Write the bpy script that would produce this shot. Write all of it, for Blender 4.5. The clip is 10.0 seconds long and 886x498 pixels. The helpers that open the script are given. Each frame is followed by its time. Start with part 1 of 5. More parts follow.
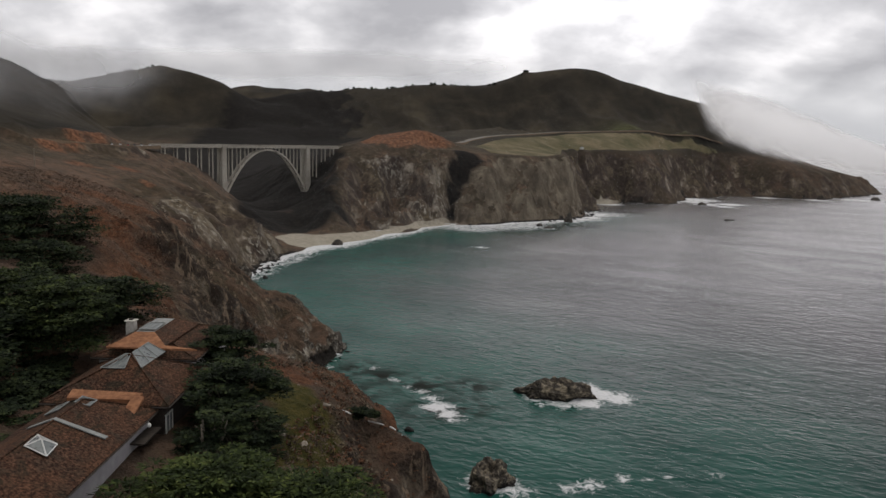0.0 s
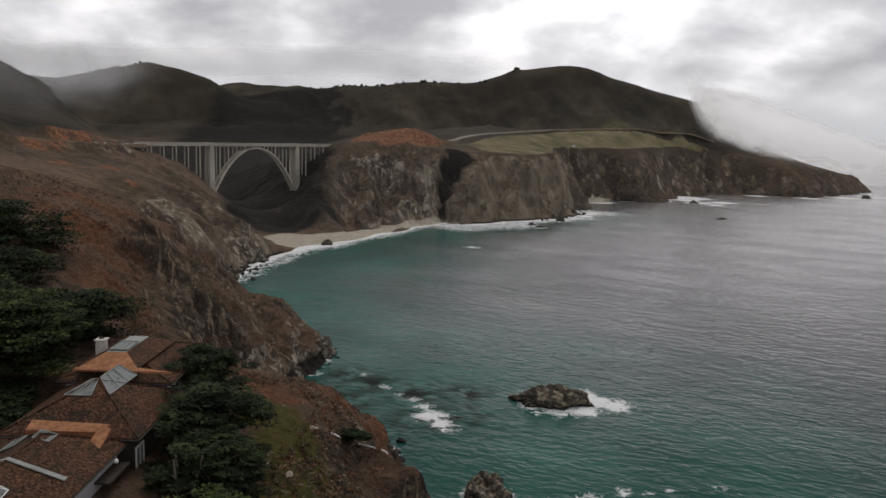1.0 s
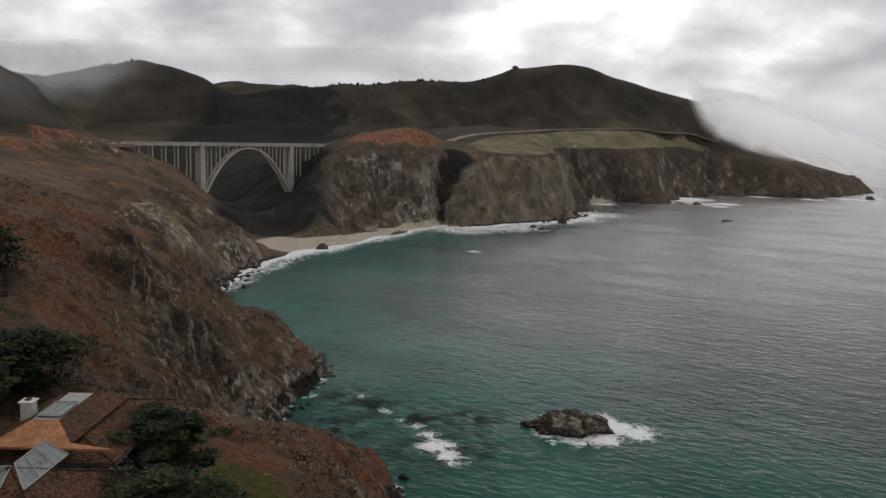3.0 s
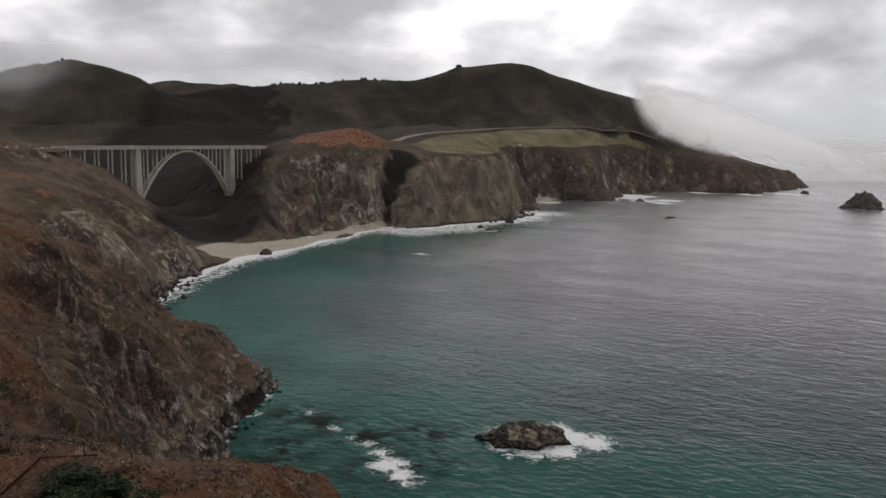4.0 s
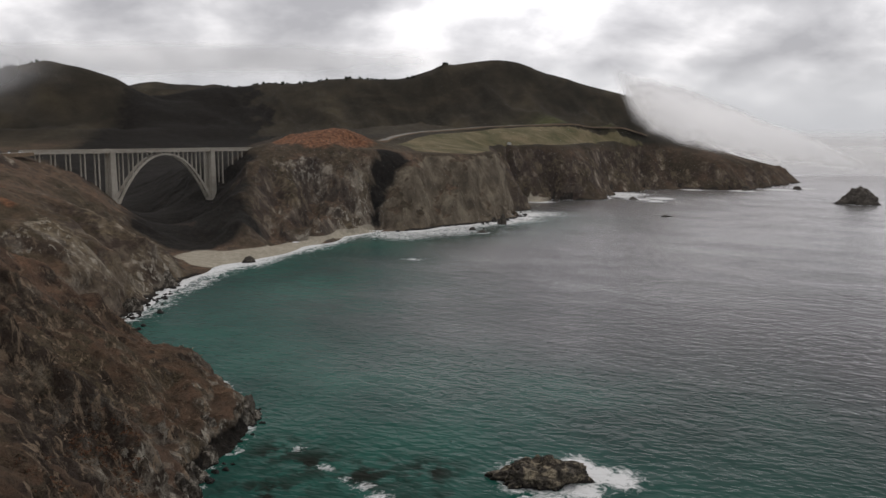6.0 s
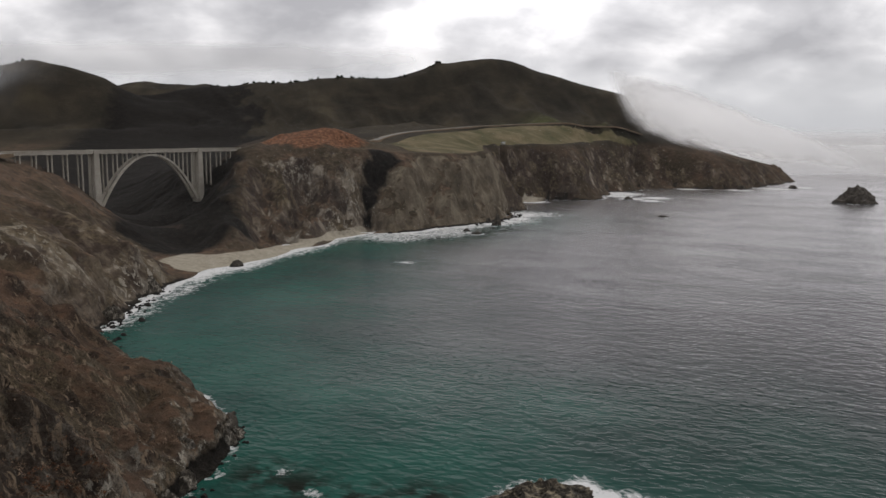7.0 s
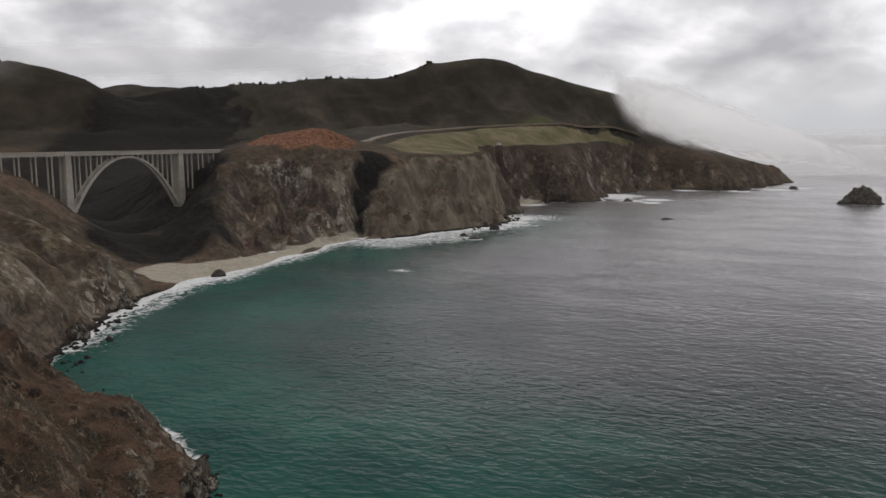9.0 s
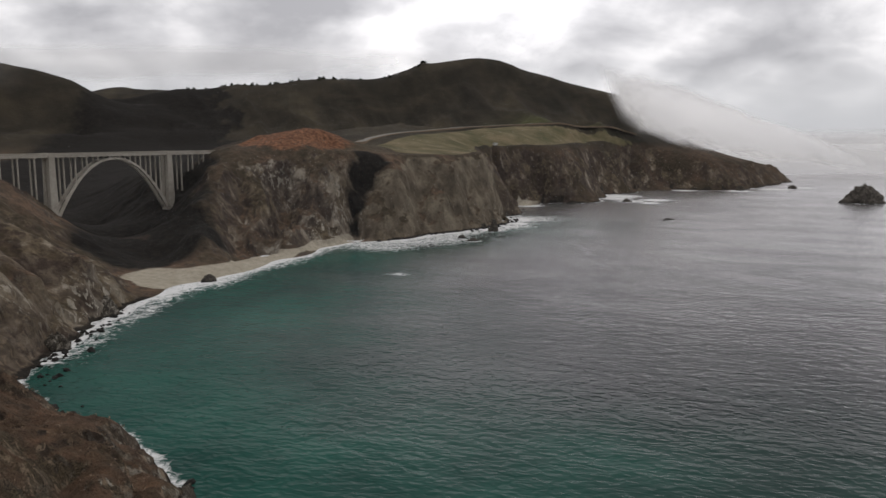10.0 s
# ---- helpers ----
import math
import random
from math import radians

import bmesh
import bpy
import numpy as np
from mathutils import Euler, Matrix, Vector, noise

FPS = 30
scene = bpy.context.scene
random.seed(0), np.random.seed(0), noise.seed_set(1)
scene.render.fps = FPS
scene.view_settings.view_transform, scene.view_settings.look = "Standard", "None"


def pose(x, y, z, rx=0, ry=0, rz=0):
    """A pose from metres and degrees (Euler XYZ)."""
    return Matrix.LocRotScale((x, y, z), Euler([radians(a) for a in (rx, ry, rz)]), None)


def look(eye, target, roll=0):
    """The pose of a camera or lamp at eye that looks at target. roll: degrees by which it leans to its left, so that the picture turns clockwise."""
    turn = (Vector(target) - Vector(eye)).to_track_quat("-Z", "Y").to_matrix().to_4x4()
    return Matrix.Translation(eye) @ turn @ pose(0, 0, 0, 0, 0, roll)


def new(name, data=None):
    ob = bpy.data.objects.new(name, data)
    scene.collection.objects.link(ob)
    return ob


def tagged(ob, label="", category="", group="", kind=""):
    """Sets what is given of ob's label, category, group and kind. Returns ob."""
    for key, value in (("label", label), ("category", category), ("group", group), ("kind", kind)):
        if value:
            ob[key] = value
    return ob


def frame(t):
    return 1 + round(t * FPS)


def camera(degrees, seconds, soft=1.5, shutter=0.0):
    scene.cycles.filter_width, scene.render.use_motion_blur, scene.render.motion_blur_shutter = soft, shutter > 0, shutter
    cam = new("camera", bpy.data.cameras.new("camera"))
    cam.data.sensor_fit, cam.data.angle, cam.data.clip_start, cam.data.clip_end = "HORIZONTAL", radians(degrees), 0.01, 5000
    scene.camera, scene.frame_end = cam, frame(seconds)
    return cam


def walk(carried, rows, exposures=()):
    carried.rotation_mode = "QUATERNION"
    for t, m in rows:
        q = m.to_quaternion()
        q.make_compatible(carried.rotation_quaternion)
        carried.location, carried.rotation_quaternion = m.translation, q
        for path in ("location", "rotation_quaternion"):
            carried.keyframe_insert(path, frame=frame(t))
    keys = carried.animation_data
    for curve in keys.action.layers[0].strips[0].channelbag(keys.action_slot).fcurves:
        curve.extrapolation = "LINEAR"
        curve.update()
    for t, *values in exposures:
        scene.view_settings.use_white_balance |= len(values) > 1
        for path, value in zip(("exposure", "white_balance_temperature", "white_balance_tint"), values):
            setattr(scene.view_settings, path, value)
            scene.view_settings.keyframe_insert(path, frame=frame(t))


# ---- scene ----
cam = camera(58.90, 10.0)
PATH = [
    (0, (-7.32, -6.58, 91.01), (-7.50, 92.41, 76.81), 1.69),
    (0.5, (-7.69, -2.43, 91.51), (-7.22, 96.53, 77.14), 1.71),
    (1, (-8.19, 2.21, 91.91), (-7.13, 101.14, 77.40), 1.74),
    (1.5, (-8.44, 7.02, 92.41), (-6.91, 105.93, 77.78), 1.75),
    (2, (-9.04, 12.69, 92.70), (-7.22, 111.59, 78.02), 1.74),
    (3.3, (-11.71, 30.29, 92.09), (-10.13, 129.21, 77.53), 1.84),
    (3.4, (-11.76, 31.15, 92.40), (-10.17, 130.07, 77.83), 1.84),
    (3.5, (-11.80, 32.02, 92.70), (-9.59, 130.92, 78.13), 1.80),
    (3.6, (-11.85, 32.88, 93.01), (-8.20, 131.74, 78.43), 1.69),
    (3.7, (-11.89, 33.74, 93.31), (-6.81, 132.54, 78.72), 1.59),
    (3.8, (-11.94, 34.60, 93.62), (-5.36, 133.31, 79.02), 1.48),
    (3.9, (-11.98, 35.47, 93.92), (-3.97, 134.07, 79.31), 1.38),
    (4, (-12.03, 36.33, 94.23), (-3.58, 134.89, 79.62), 1.34),
    (4.5, (-12.82, 43.44, 94.22), (-3.90, 141.96, 79.59), 1.13),
    (5, (-14.09, 51.39, 94.41), (-4.67, 149.86, 79.77), 1.00),
    (5.5, (-14.62, 58.63, 94.14), (-4.84, 157.06, 79.48), 0.84),
    (7, (-13.09, 81.29, 94.24), (-2.02, 179.57, 79.47), 0.55),
    (7.5, (-13.42, 90.76, 93.73), (-2.04, 189.02, 79.04), 0.57),
    (8, (-13.48, 100.55, 92.94), (-1.86, 198.79, 78.32), 0.45),
    (8.5, (-14.19, 110.59, 91.92), (-2.19, 208.80, 77.41), 0.36),
    (9, (-13.89, 119.92, 91.09), (-1.58, 218.12, 76.71), 0.26),
    (9.5, (-14.02, 129.65, 90.65), (-1.29, 227.80, 76.32), 0.19),
    (10, (-15.21, 139.67, 88.42), (-2.08, 237.80, 74.33), -0.06),
]
walk(cam, [(t, look(eye, target, roll)) for t, eye, target, roll in PATH])

# ---- world and light ----
SUN_ELEVATION, SUN_AZIMUTH = radians(74), radians(24)   # azimuth from +y towards +x
world = bpy.data.worlds.new("overcast_sky")
scene.world = world
world.use_nodes = True
wn, wl = world.node_tree.nodes, world.node_tree.links
wn.clear()


def wnode(kind, **values):
    n = wn.new(kind)
    for key, value in values.items():
        n.inputs[key.replace("_", " ")].default_value = value
    return n


def wmath(op, a, b=None):
    n = wn.new("ShaderNodeMath")
    n.operation = op
    for i, v in enumerate((a, b)):
        if v is None:
            continue
        if isinstance(v, (int, float)):
            n.inputs[i].default_value = v
        else:
            wl.new(v, n.inputs[i])
    return n.outputs[0]


sky = wn.new("ShaderNodeTexSky")
sky.sky_type = "NISHITA"
sky.sun_disc = False
sky.sun_elevation, sky.sun_rotation = SUN_ELEVATION, SUN_AZIMUTH
clear = wnode("ShaderNodeBackground", Strength=0.07)
wl.new(sky.outputs[0], clear.inputs["Color"])
# cloud deck: the direction is laid onto a flat layer, so that clouds shrink towards the horizon
coord = wn.new("ShaderNodeTexCoord")
split = wn.new("ShaderNodeSeparateXYZ")
wl.new(coord.outputs["Generated"], split.inputs[0])
lift = wmath("ADD", wmath("MAXIMUM", split.outputs[2], 0.0), 0.42)
flat = wn.new("ShaderNodeCombineXYZ")
wl.new(wmath("DIVIDE", split.outputs[0], lift), flat.inputs[0])
wl.new(wmath("DIVIDE", split.outputs[1], lift), flat.inputs[1])
billow = wnode("ShaderNodeTexNoise", Scale=3.7, Detail=6.0, Roughness=0.5, Distortion=0.12)
drift = wn.new("ShaderNodeMapping")
drift.inputs["Location"].default_value = (7.3, 2.2, 1.1)
wl.new(flat.outputs[0], drift.inputs[0])
wl.new(drift.outputs[0], billow.inputs["Vector"])
deck = wn.new("ShaderNodeValToRGB")
deck.color_ramp.elements[0].position, deck.color_ramp.elements[0].color = 0.34, (0.425, 0.417, 0.437, 1)
deck.color_ramp.elements[1].position, deck.color_ramp.elements[1].color = 0.66, (1.0, 0.975, 0.985, 1)
mid = deck.color_ramp.elements.new(0.5)
mid.color = (0.640, 0.628, 0.646, 1)
wl.new(billow.outputs["Fac"], deck.inputs[0])
# a thin part of the deck over the open sea is brighter
to_sun = (math.cos(SUN_ELEVATION) * math.sin(SUN_AZIMUTH), math.cos(SUN_ELEVATION) * math.cos(SUN_AZIMUTH), math.sin(SUN_ELEVATION))
toward = wn.new("ShaderNodeVectorMath")
toward.operation = "DOT_PRODUCT"
THIN_AZIMUTH, THIN_ELEVATION = radians(12), radians(18)
toward.inputs[1].default_value = (math.cos(THIN_ELEVATION) * math.sin(THIN_AZIMUTH), math.cos(THIN_ELEVATION) * math.cos(THIN_AZIMUTH), math.sin(THIN_ELEVATION))
wl.new(coord.outputs["Generated"], toward.inputs[0])
thin = wmath("ADD", 1.14, wmath("MULTIPLY", wmath("POWER", wmath("MAXIMUM", toward.outputs["Value"], 0.0), 80.0), 1.1))
# the deck is thicker, and so darker, overhead than over the open sea
rise = wn.new("ShaderNodeMapRange")
rise.inputs["From Min"].default_value, rise.inputs["From Max"].default_value = 0.36, 0.7
rise.inputs["To Min"].default_value, rise.inputs["To Max"].default_value = 1.0, 0.55
wl.new(split.outputs[2], rise.inputs["Value"])
thin = wmath("MULTIPLY", thin, rise.outputs[0])
# low over the horizon the clouds melt into even grey haze
low = wn.new("ShaderNodeMapRange")
low.interpolation_type = "SMOOTHSTEP"
low.inputs["From Min"].default_value, low.inputs["From Max"].default_value = 0.0, 0.11
low.inputs["To Min"].default_value, low.inputs["To Max"].default_value = 1.0, 0.0
wl.new(split.outputs[2], low.inputs["Value"])
melt = wn.new("ShaderNodeMix")
melt.data_type = "RGBA"
wl.new(low.outputs[0], melt.inputs[0])
wl.new(deck.outputs[0], melt.inputs[6])
melt.inputs[7].default_value = (0.52, 0.525, 0.55, 1)
cloud = wnode("ShaderNodeBackground", Strength=1.0)
wl.new(melt.outputs[2], cloud.inputs["Color"])
wl.new(thin, cloud.inputs["Strength"])
cover = wnode("ShaderNodeMixShader", Fac=0.94)
wl.new(clear.outputs[0], cover.inputs[1])
wl.new(cloud.outputs[0], cover.inputs[2])
wout = wn.new("ShaderNodeOutputWorld")
wl.new(cover.outputs[0], wout.inputs["Surface"])

sun = new("sun", bpy.data.lights.new("sun", "SUN"))
sun.data.energy, sun.data.angle, sun.data.color = 1.2, radians(44), (1.0, 0.94, 0.87)
sun.matrix_world = look(Vector(to_sun) * 800, (0, 0, 0))

# ---- material helpers ----
class Shader:
    """A small builder for node materials."""

    def __init__(self, name):
        self.mat = bpy.data.materials.new(name)
        self.mat.use_nodes = True
        self.n, self.l = self.mat.node_tree.nodes, self.mat.node_tree.links
        self.bsdf = self.n["Principled BSDF"]
        self.coord = self.n.new("ShaderNodeTexCoord").outputs["Object"]

    def put(self, value, socket):
        if isinstance(value, bpy.types.NodeSocket):
            self.l.new(value, socket)
        elif isinstance(value, tuple) and len(value) == 3 and socket.type == "RGBA":
            socket.default_value = (*value, 1)
        else:
            socket.default_value = value

    def noise(self, scale, detail=5.0, rough=0.55, distort=0.0, stretch=None):
        t = self.n.new("ShaderNodeTexNoise")
        vec = self.coord
        if stretch:
            m = self.n.new("ShaderNodeMapping")
            m.inputs["Scale"].default_value = stretch[:3]
            if len(stretch) > 3:   # turned: the axes of the stretch lie at that angle
                m.vector_type = "TEXTURE"
                m.inputs["Scale"].default_value = [1 / v for v in stretch[:3]]
                m.inputs["Rotation"].default_value = (0, 0, radians(stretch[3]))
            self.l.new(vec, m.inputs[0])
            vec = m.outputs[0]
        self.l.new(vec, t.inputs["Vector"])
        for key, v in (("Scale", scale), ("Detail", detail), ("Roughness", rough), ("Distortion", distort)):
            t.inputs[key].default_value = v
        return t.outputs["Fac"]

    def ramp(self, fac, *stops):
        r = self.n.new("ShaderNodeValToRGB")
        e = r.color_ramp.elements
        while len(e) < len(stops):
            e.new(0.5)
        for el, (pos, col) in zip(e, stops):
            el.position = pos
            el.color = (*col, 1) if isinstance(col, tuple) else (col, col, col, 1)
        self.l.new(fac, r.inputs[0])
        return r.outputs[0]

    def mix(self, fac, a, b, mode="MIX"):
        m = self.n.new("ShaderNodeMix")
        m.data_type, m.blend_type = "RGBA", mode
        self.put(fac, m.inputs[0])
        self.put(a, m.inputs[6])
        self.put(b, m.inputs[7])
        return m.outputs[2]

    def math(self, op, a, b=0.0, clamp=False):
        m = self.n.new("ShaderNodeMath")
        m.operation, m.use_clamp = op, clamp
        self.put(a, m.inputs[0])
        self.put(b, m.inputs[1])
        return m.outputs[0]

    def attribute(self, name):
        a = self.n.new("ShaderNodeAttribute")
        a.attribute_name = name
        return a.outputs["Fac"]

    def island(self):
        return self.n.new("ShaderNodeNewGeometry").outputs["Random Per Island"]

    def chance(self):
        return self.n.new("ShaderNodeObjectInfo").outputs["Random"]

    def bump(self, height, distance, strength=1.0):
        b = self.n.new("ShaderNodeBump")
        b.inputs["Distance"].default_value = distance
        self.put(strength, b.inputs["Strength"])
        self.l.new(height, b.inputs["Height"])
        self.l.new(b.outputs[0], self.bsdf.inputs["Normal"])

    def set(self, color=None, rough=None, metal=None, spec=None):
        for key, v in (("Base Color", color), ("Roughness", rough), ("Metallic", metal), ("Specular IOR Level", spec)):
            if v is not None:
                self.put(v, self.bsdf.inputs[key])
        return self.mat


def grainy(name, dark, light, scale, rough=0.9, bump=0.02, spec=0.2, detail=6.0):
    """A surface with colour varying at two scales and a fine relief."""
    s = Shader(name)
    small, large = s.noise(scale, detail, 0.6), s.noise(scale * 0.13, 4.0)
    tone = s.math("ADD", s.math("MULTIPLY", small, 0.6), s.math("MULTIPLY", large, 0.4))
    col = s.ramp(tone, (0.33, dark), (0.67, light))
    if bump:
        s.bump(small, bump)
    return s.set(col, rough, spec=spec)


# ---- materials ----
def terrain_material():
    s = Shader("coastal_ground")
    # near ground has a finer grain than the bold rock of the headland
    bold = s.attribute("bold")
    def grain(near, far):
        return s.math("ADD", s.math("MULTIPLY", near, s.math("SUBTRACT", 1.0, bold)), s.math("MULTIPLY", far, bold))

    mid_, wide = s.noise(0.13, 6.0, 0.6), s.noise(0.02, 6.0, 0.6)
    fine = grain(s.noise(0.75, 9.0, 0.66), s.noise(0.24, 4.0, 0.6))
    speck = grain(s.noise(2.2, 6.0, 0.7), s.noise(0.42, 3.0, 0.6))
    streak = grain(s.noise(0.22, 8.0, 0.66, 0.2), s.noise(0.075, 5.5, 0.58, 0.5, stretch=(1.0, 1.0, 0.45)))
    geo = s.n.new("ShaderNodeNewGeometry")
    up = s.n.new("ShaderNodeSeparateXYZ")
    s.l.new(geo.outputs["Normal"], up.inputs[0])
    wall = s.math("SUBTRACT", 1.0, up.outputs[2])
    scrub = s.ramp(mid_, (0.34, (0.070, 0.051, 0.039)), (0.5, (0.132, 0.086, 0.062)), (0.68, (0.205, 0.120, 0.078)))
    olive = s.ramp(fine, (0.35, (0.022, 0.024, 0.012)), (0.65, (0.075, 0.068, 0.038)))
    scrub = s.mix(s.math('MULTIPLY', s.ramp(wide, (0.46, 0.0), (0.62, 0.7)), s.math('ADD', s.math('MULTIPLY', bold, 0.6), 0.4)), scrub, olive)
    scrub = s.mix(s.ramp(speck, (0.36, 0.6), (0.48, 0.0)), scrub, (0.026, 0.020, 0.015))
    scrub = s.mix(s.ramp(fine, (0.56, 0.0), (0.70, 0.6)), scrub, (0.15, 0.115, 0.078))
    scrub = s.mix(s.math('MULTIPLY', bold, s.ramp(wide, (0.40, 0.45), (0.60, 0.9))), scrub, s.ramp(fine, (0.35, (0.030, 0.026, 0.017)), (0.65, (0.068, 0.052, 0.036))))
    rock = s.ramp(streak, (0.34, (0.042, 0.034, 0.029)), (0.48, (0.085, 0.067, 0.053)), (0.59, (0.150, 0.122, 0.094)), (0.68, (0.30, 0.265, 0.215)))
    rock = s.mix(s.ramp(wide, (0.45, 0.0), (0.60, 0.85)), rock, s.ramp(fine, (0.35, (0.045, 0.034, 0.022)), (0.65, (0.15, 0.118, 0.075))))
    blotch = s.noise(0.045, 9.0, 0.68)
    rock = s.mix(s.ramp(blotch, (0.48, 0.0), (0.55, 0.9)), rock, s.ramp(fine, (0.35, (0.027, 0.020, 0.017)), (0.65, (0.058, 0.043, 0.034))))
    rock = s.mix(s.attribute("tan"), rock, s.ramp(streak, (0.30, (0.066, 0.054, 0.040)), (0.48, (0.125, 0.103, 0.076)), (0.70, (0.205, 0.175, 0.130))))
    rock = s.mix(s.math("MULTIPLY", s.attribute("pale"), s.ramp(streak, (0.47, 0.0), (0.60, 0.6))), rock, (0.30, 0.27, 0.225))
    vein = s.ramp(s.noise(0.30, 6.0, 0.62, 0.6, stretch=(1.0, 1.0, 0.45)), (0.54, 0.0), (0.59, 0.9))
    rock = s.mix(s.math("MULTIPLY", s.attribute("pale"), vein), rock, (0.42, 0.39, 0.33))
    # distant haze put into the colour: dark specks weaken on far rock
    haze_lift = s.math('SUBTRACT', 1.0, s.math('MULTIPLY', bold, 0.65))
    rock = s.mix(s.math('MULTIPLY', s.ramp(speck, (0.38, 0.7), (0.50, 0.0)), haze_lift), rock, (0.022, 0.019, 0.016))
    scar = s.math('MULTIPLY', s.ramp(s.noise(0.40, 6.0, 0.66, 0.5, stretch=(1.0, 1.0, 0.22)), (0.54, 0.0), (0.62, 0.85)), s.math('SUBTRACT', 1.0, bold))
    rock = s.mix(scar, rock, (0.27, 0.205, 0.145))
    scrub = s.mix(s.math('MULTIPLY', scar, s.math('MULTIPLY', wall, 1.3, True)), scrub, (0.21, 0.155, 0.105))
    soil = s.ramp(fine, (0.3, (0.085, 0.042, 0.025)), (0.52, (0.165, 0.078, 0.044)), (0.72, (0.25, 0.128, 0.074)))
    soil = s.mix(s.ramp(speck, (0.40, 0.6), (0.52, 0.0)), soil, (0.035, 0.022, 0.013))
    grass = s.ramp(s.noise(0.028, 6.0, 0.6), (0.36, (0.070, 0.067, 0.033)), (0.5, (0.112, 0.097, 0.054)), (0.64, (0.165, 0.133, 0.082)))
    hill = s.ramp(s.noise(0.012, 8.0, 0.6, 0.4, stretch=(1.0, 0.3, 1.6)), (0.34, (0.017, 0.015, 0.011)), (0.52, (0.033, 0.028, 0.020)), (0.70, (0.060, 0.050, 0.033)))
    hill = s.mix(s.attribute("lush"), hill, s.ramp(mid_, (0.35, (0.045, 0.048, 0.020)), (0.65, (0.085, 0.086, 0.038))))
    # near-black growth; this colour also stands in for shade in canyon and cleft
    woods_shade = s.ramp(s.noise(0.25, 6.0, 0.7), (0.36, (0.005, 0.0045, 0.004)), (0.64, (0.016, 0.0135, 0.011)))
    sand = s.ramp(fine, (0.3, (0.245, 0.22, 0.172)), (0.7, (0.36, 0.33, 0.27)))
    wet_dark = s.ramp(fine, (0.35, (0.010, 0.009, 0.008)), (0.7, (0.038, 0.033, 0.028)))
    col = s.mix(s.attribute("hill"), scrub, hill)
    edge = s.math("SUBTRACT", mid_, 0.5)

    def soft(name, swing=1.1, gain=2.2):
        v = s.math("ADD", s.math("SUBTRACT", s.attribute(name), 0.5), s.math("MULTIPLY", edge, swing))
        return s.math("ADD", s.math("MULTIPLY", v, gain), 0.5, True)

    bare = s.math("ADD", s.math("MULTIPLY", wall, 1.1), s.math("MULTIPLY", s.attribute("rock"), 0.55))
    bare = s.math("SUBTRACT", bare, s.math("MULTIPLY", s.attribute("hill"), 1.5))
    bare = s.math("ADD", s.math("SUBTRACT", bare, 0.61), s.math("ADD", s.math("MULTIPLY", edge, 2.2), s.math("MULTIPLY", s.math("SUBTRACT", s.noise(0.035, 5.0, 0.6), 0.5), 3.2)))
    bare = s.math("ADD", s.math("MULTIPLY", bare, 3.0), 0.5, True)
    col = s.mix(bare, col, rock)
    col = s.mix(soft("woods_shade", 0.8), col, woods_shade)
    col = s.mix(soft("soil", 1.2), col, soil)
    col = s.mix(soft("grass", 0.5, 4.0), col, grass)
    moss = s.ramp(fine, (0.3, (0.036, 0.042, 0.012)), (0.7, (0.110, 0.090, 0.026)))
    col = s.mix(soft("moss", 0.6, 2.5), col, moss)
    col = s.mix(soft("wet_dark", 0.8, 3.0), col, wet_dark)
    col = s.mix(soft("sand", 0.3, 4.0), col, sand)
    s.bump(s.math("ADD", s.math("MULTIPLY", fine, 0.7), s.math("ADD", streak, s.math("MULTIPLY", speck, 0.25))), 2.2, s.math("SUBTRACT", 1.0, s.math("MULTIPLY", bold, 0.4)))
    return s.set(col, 0.95, spec=0.1)


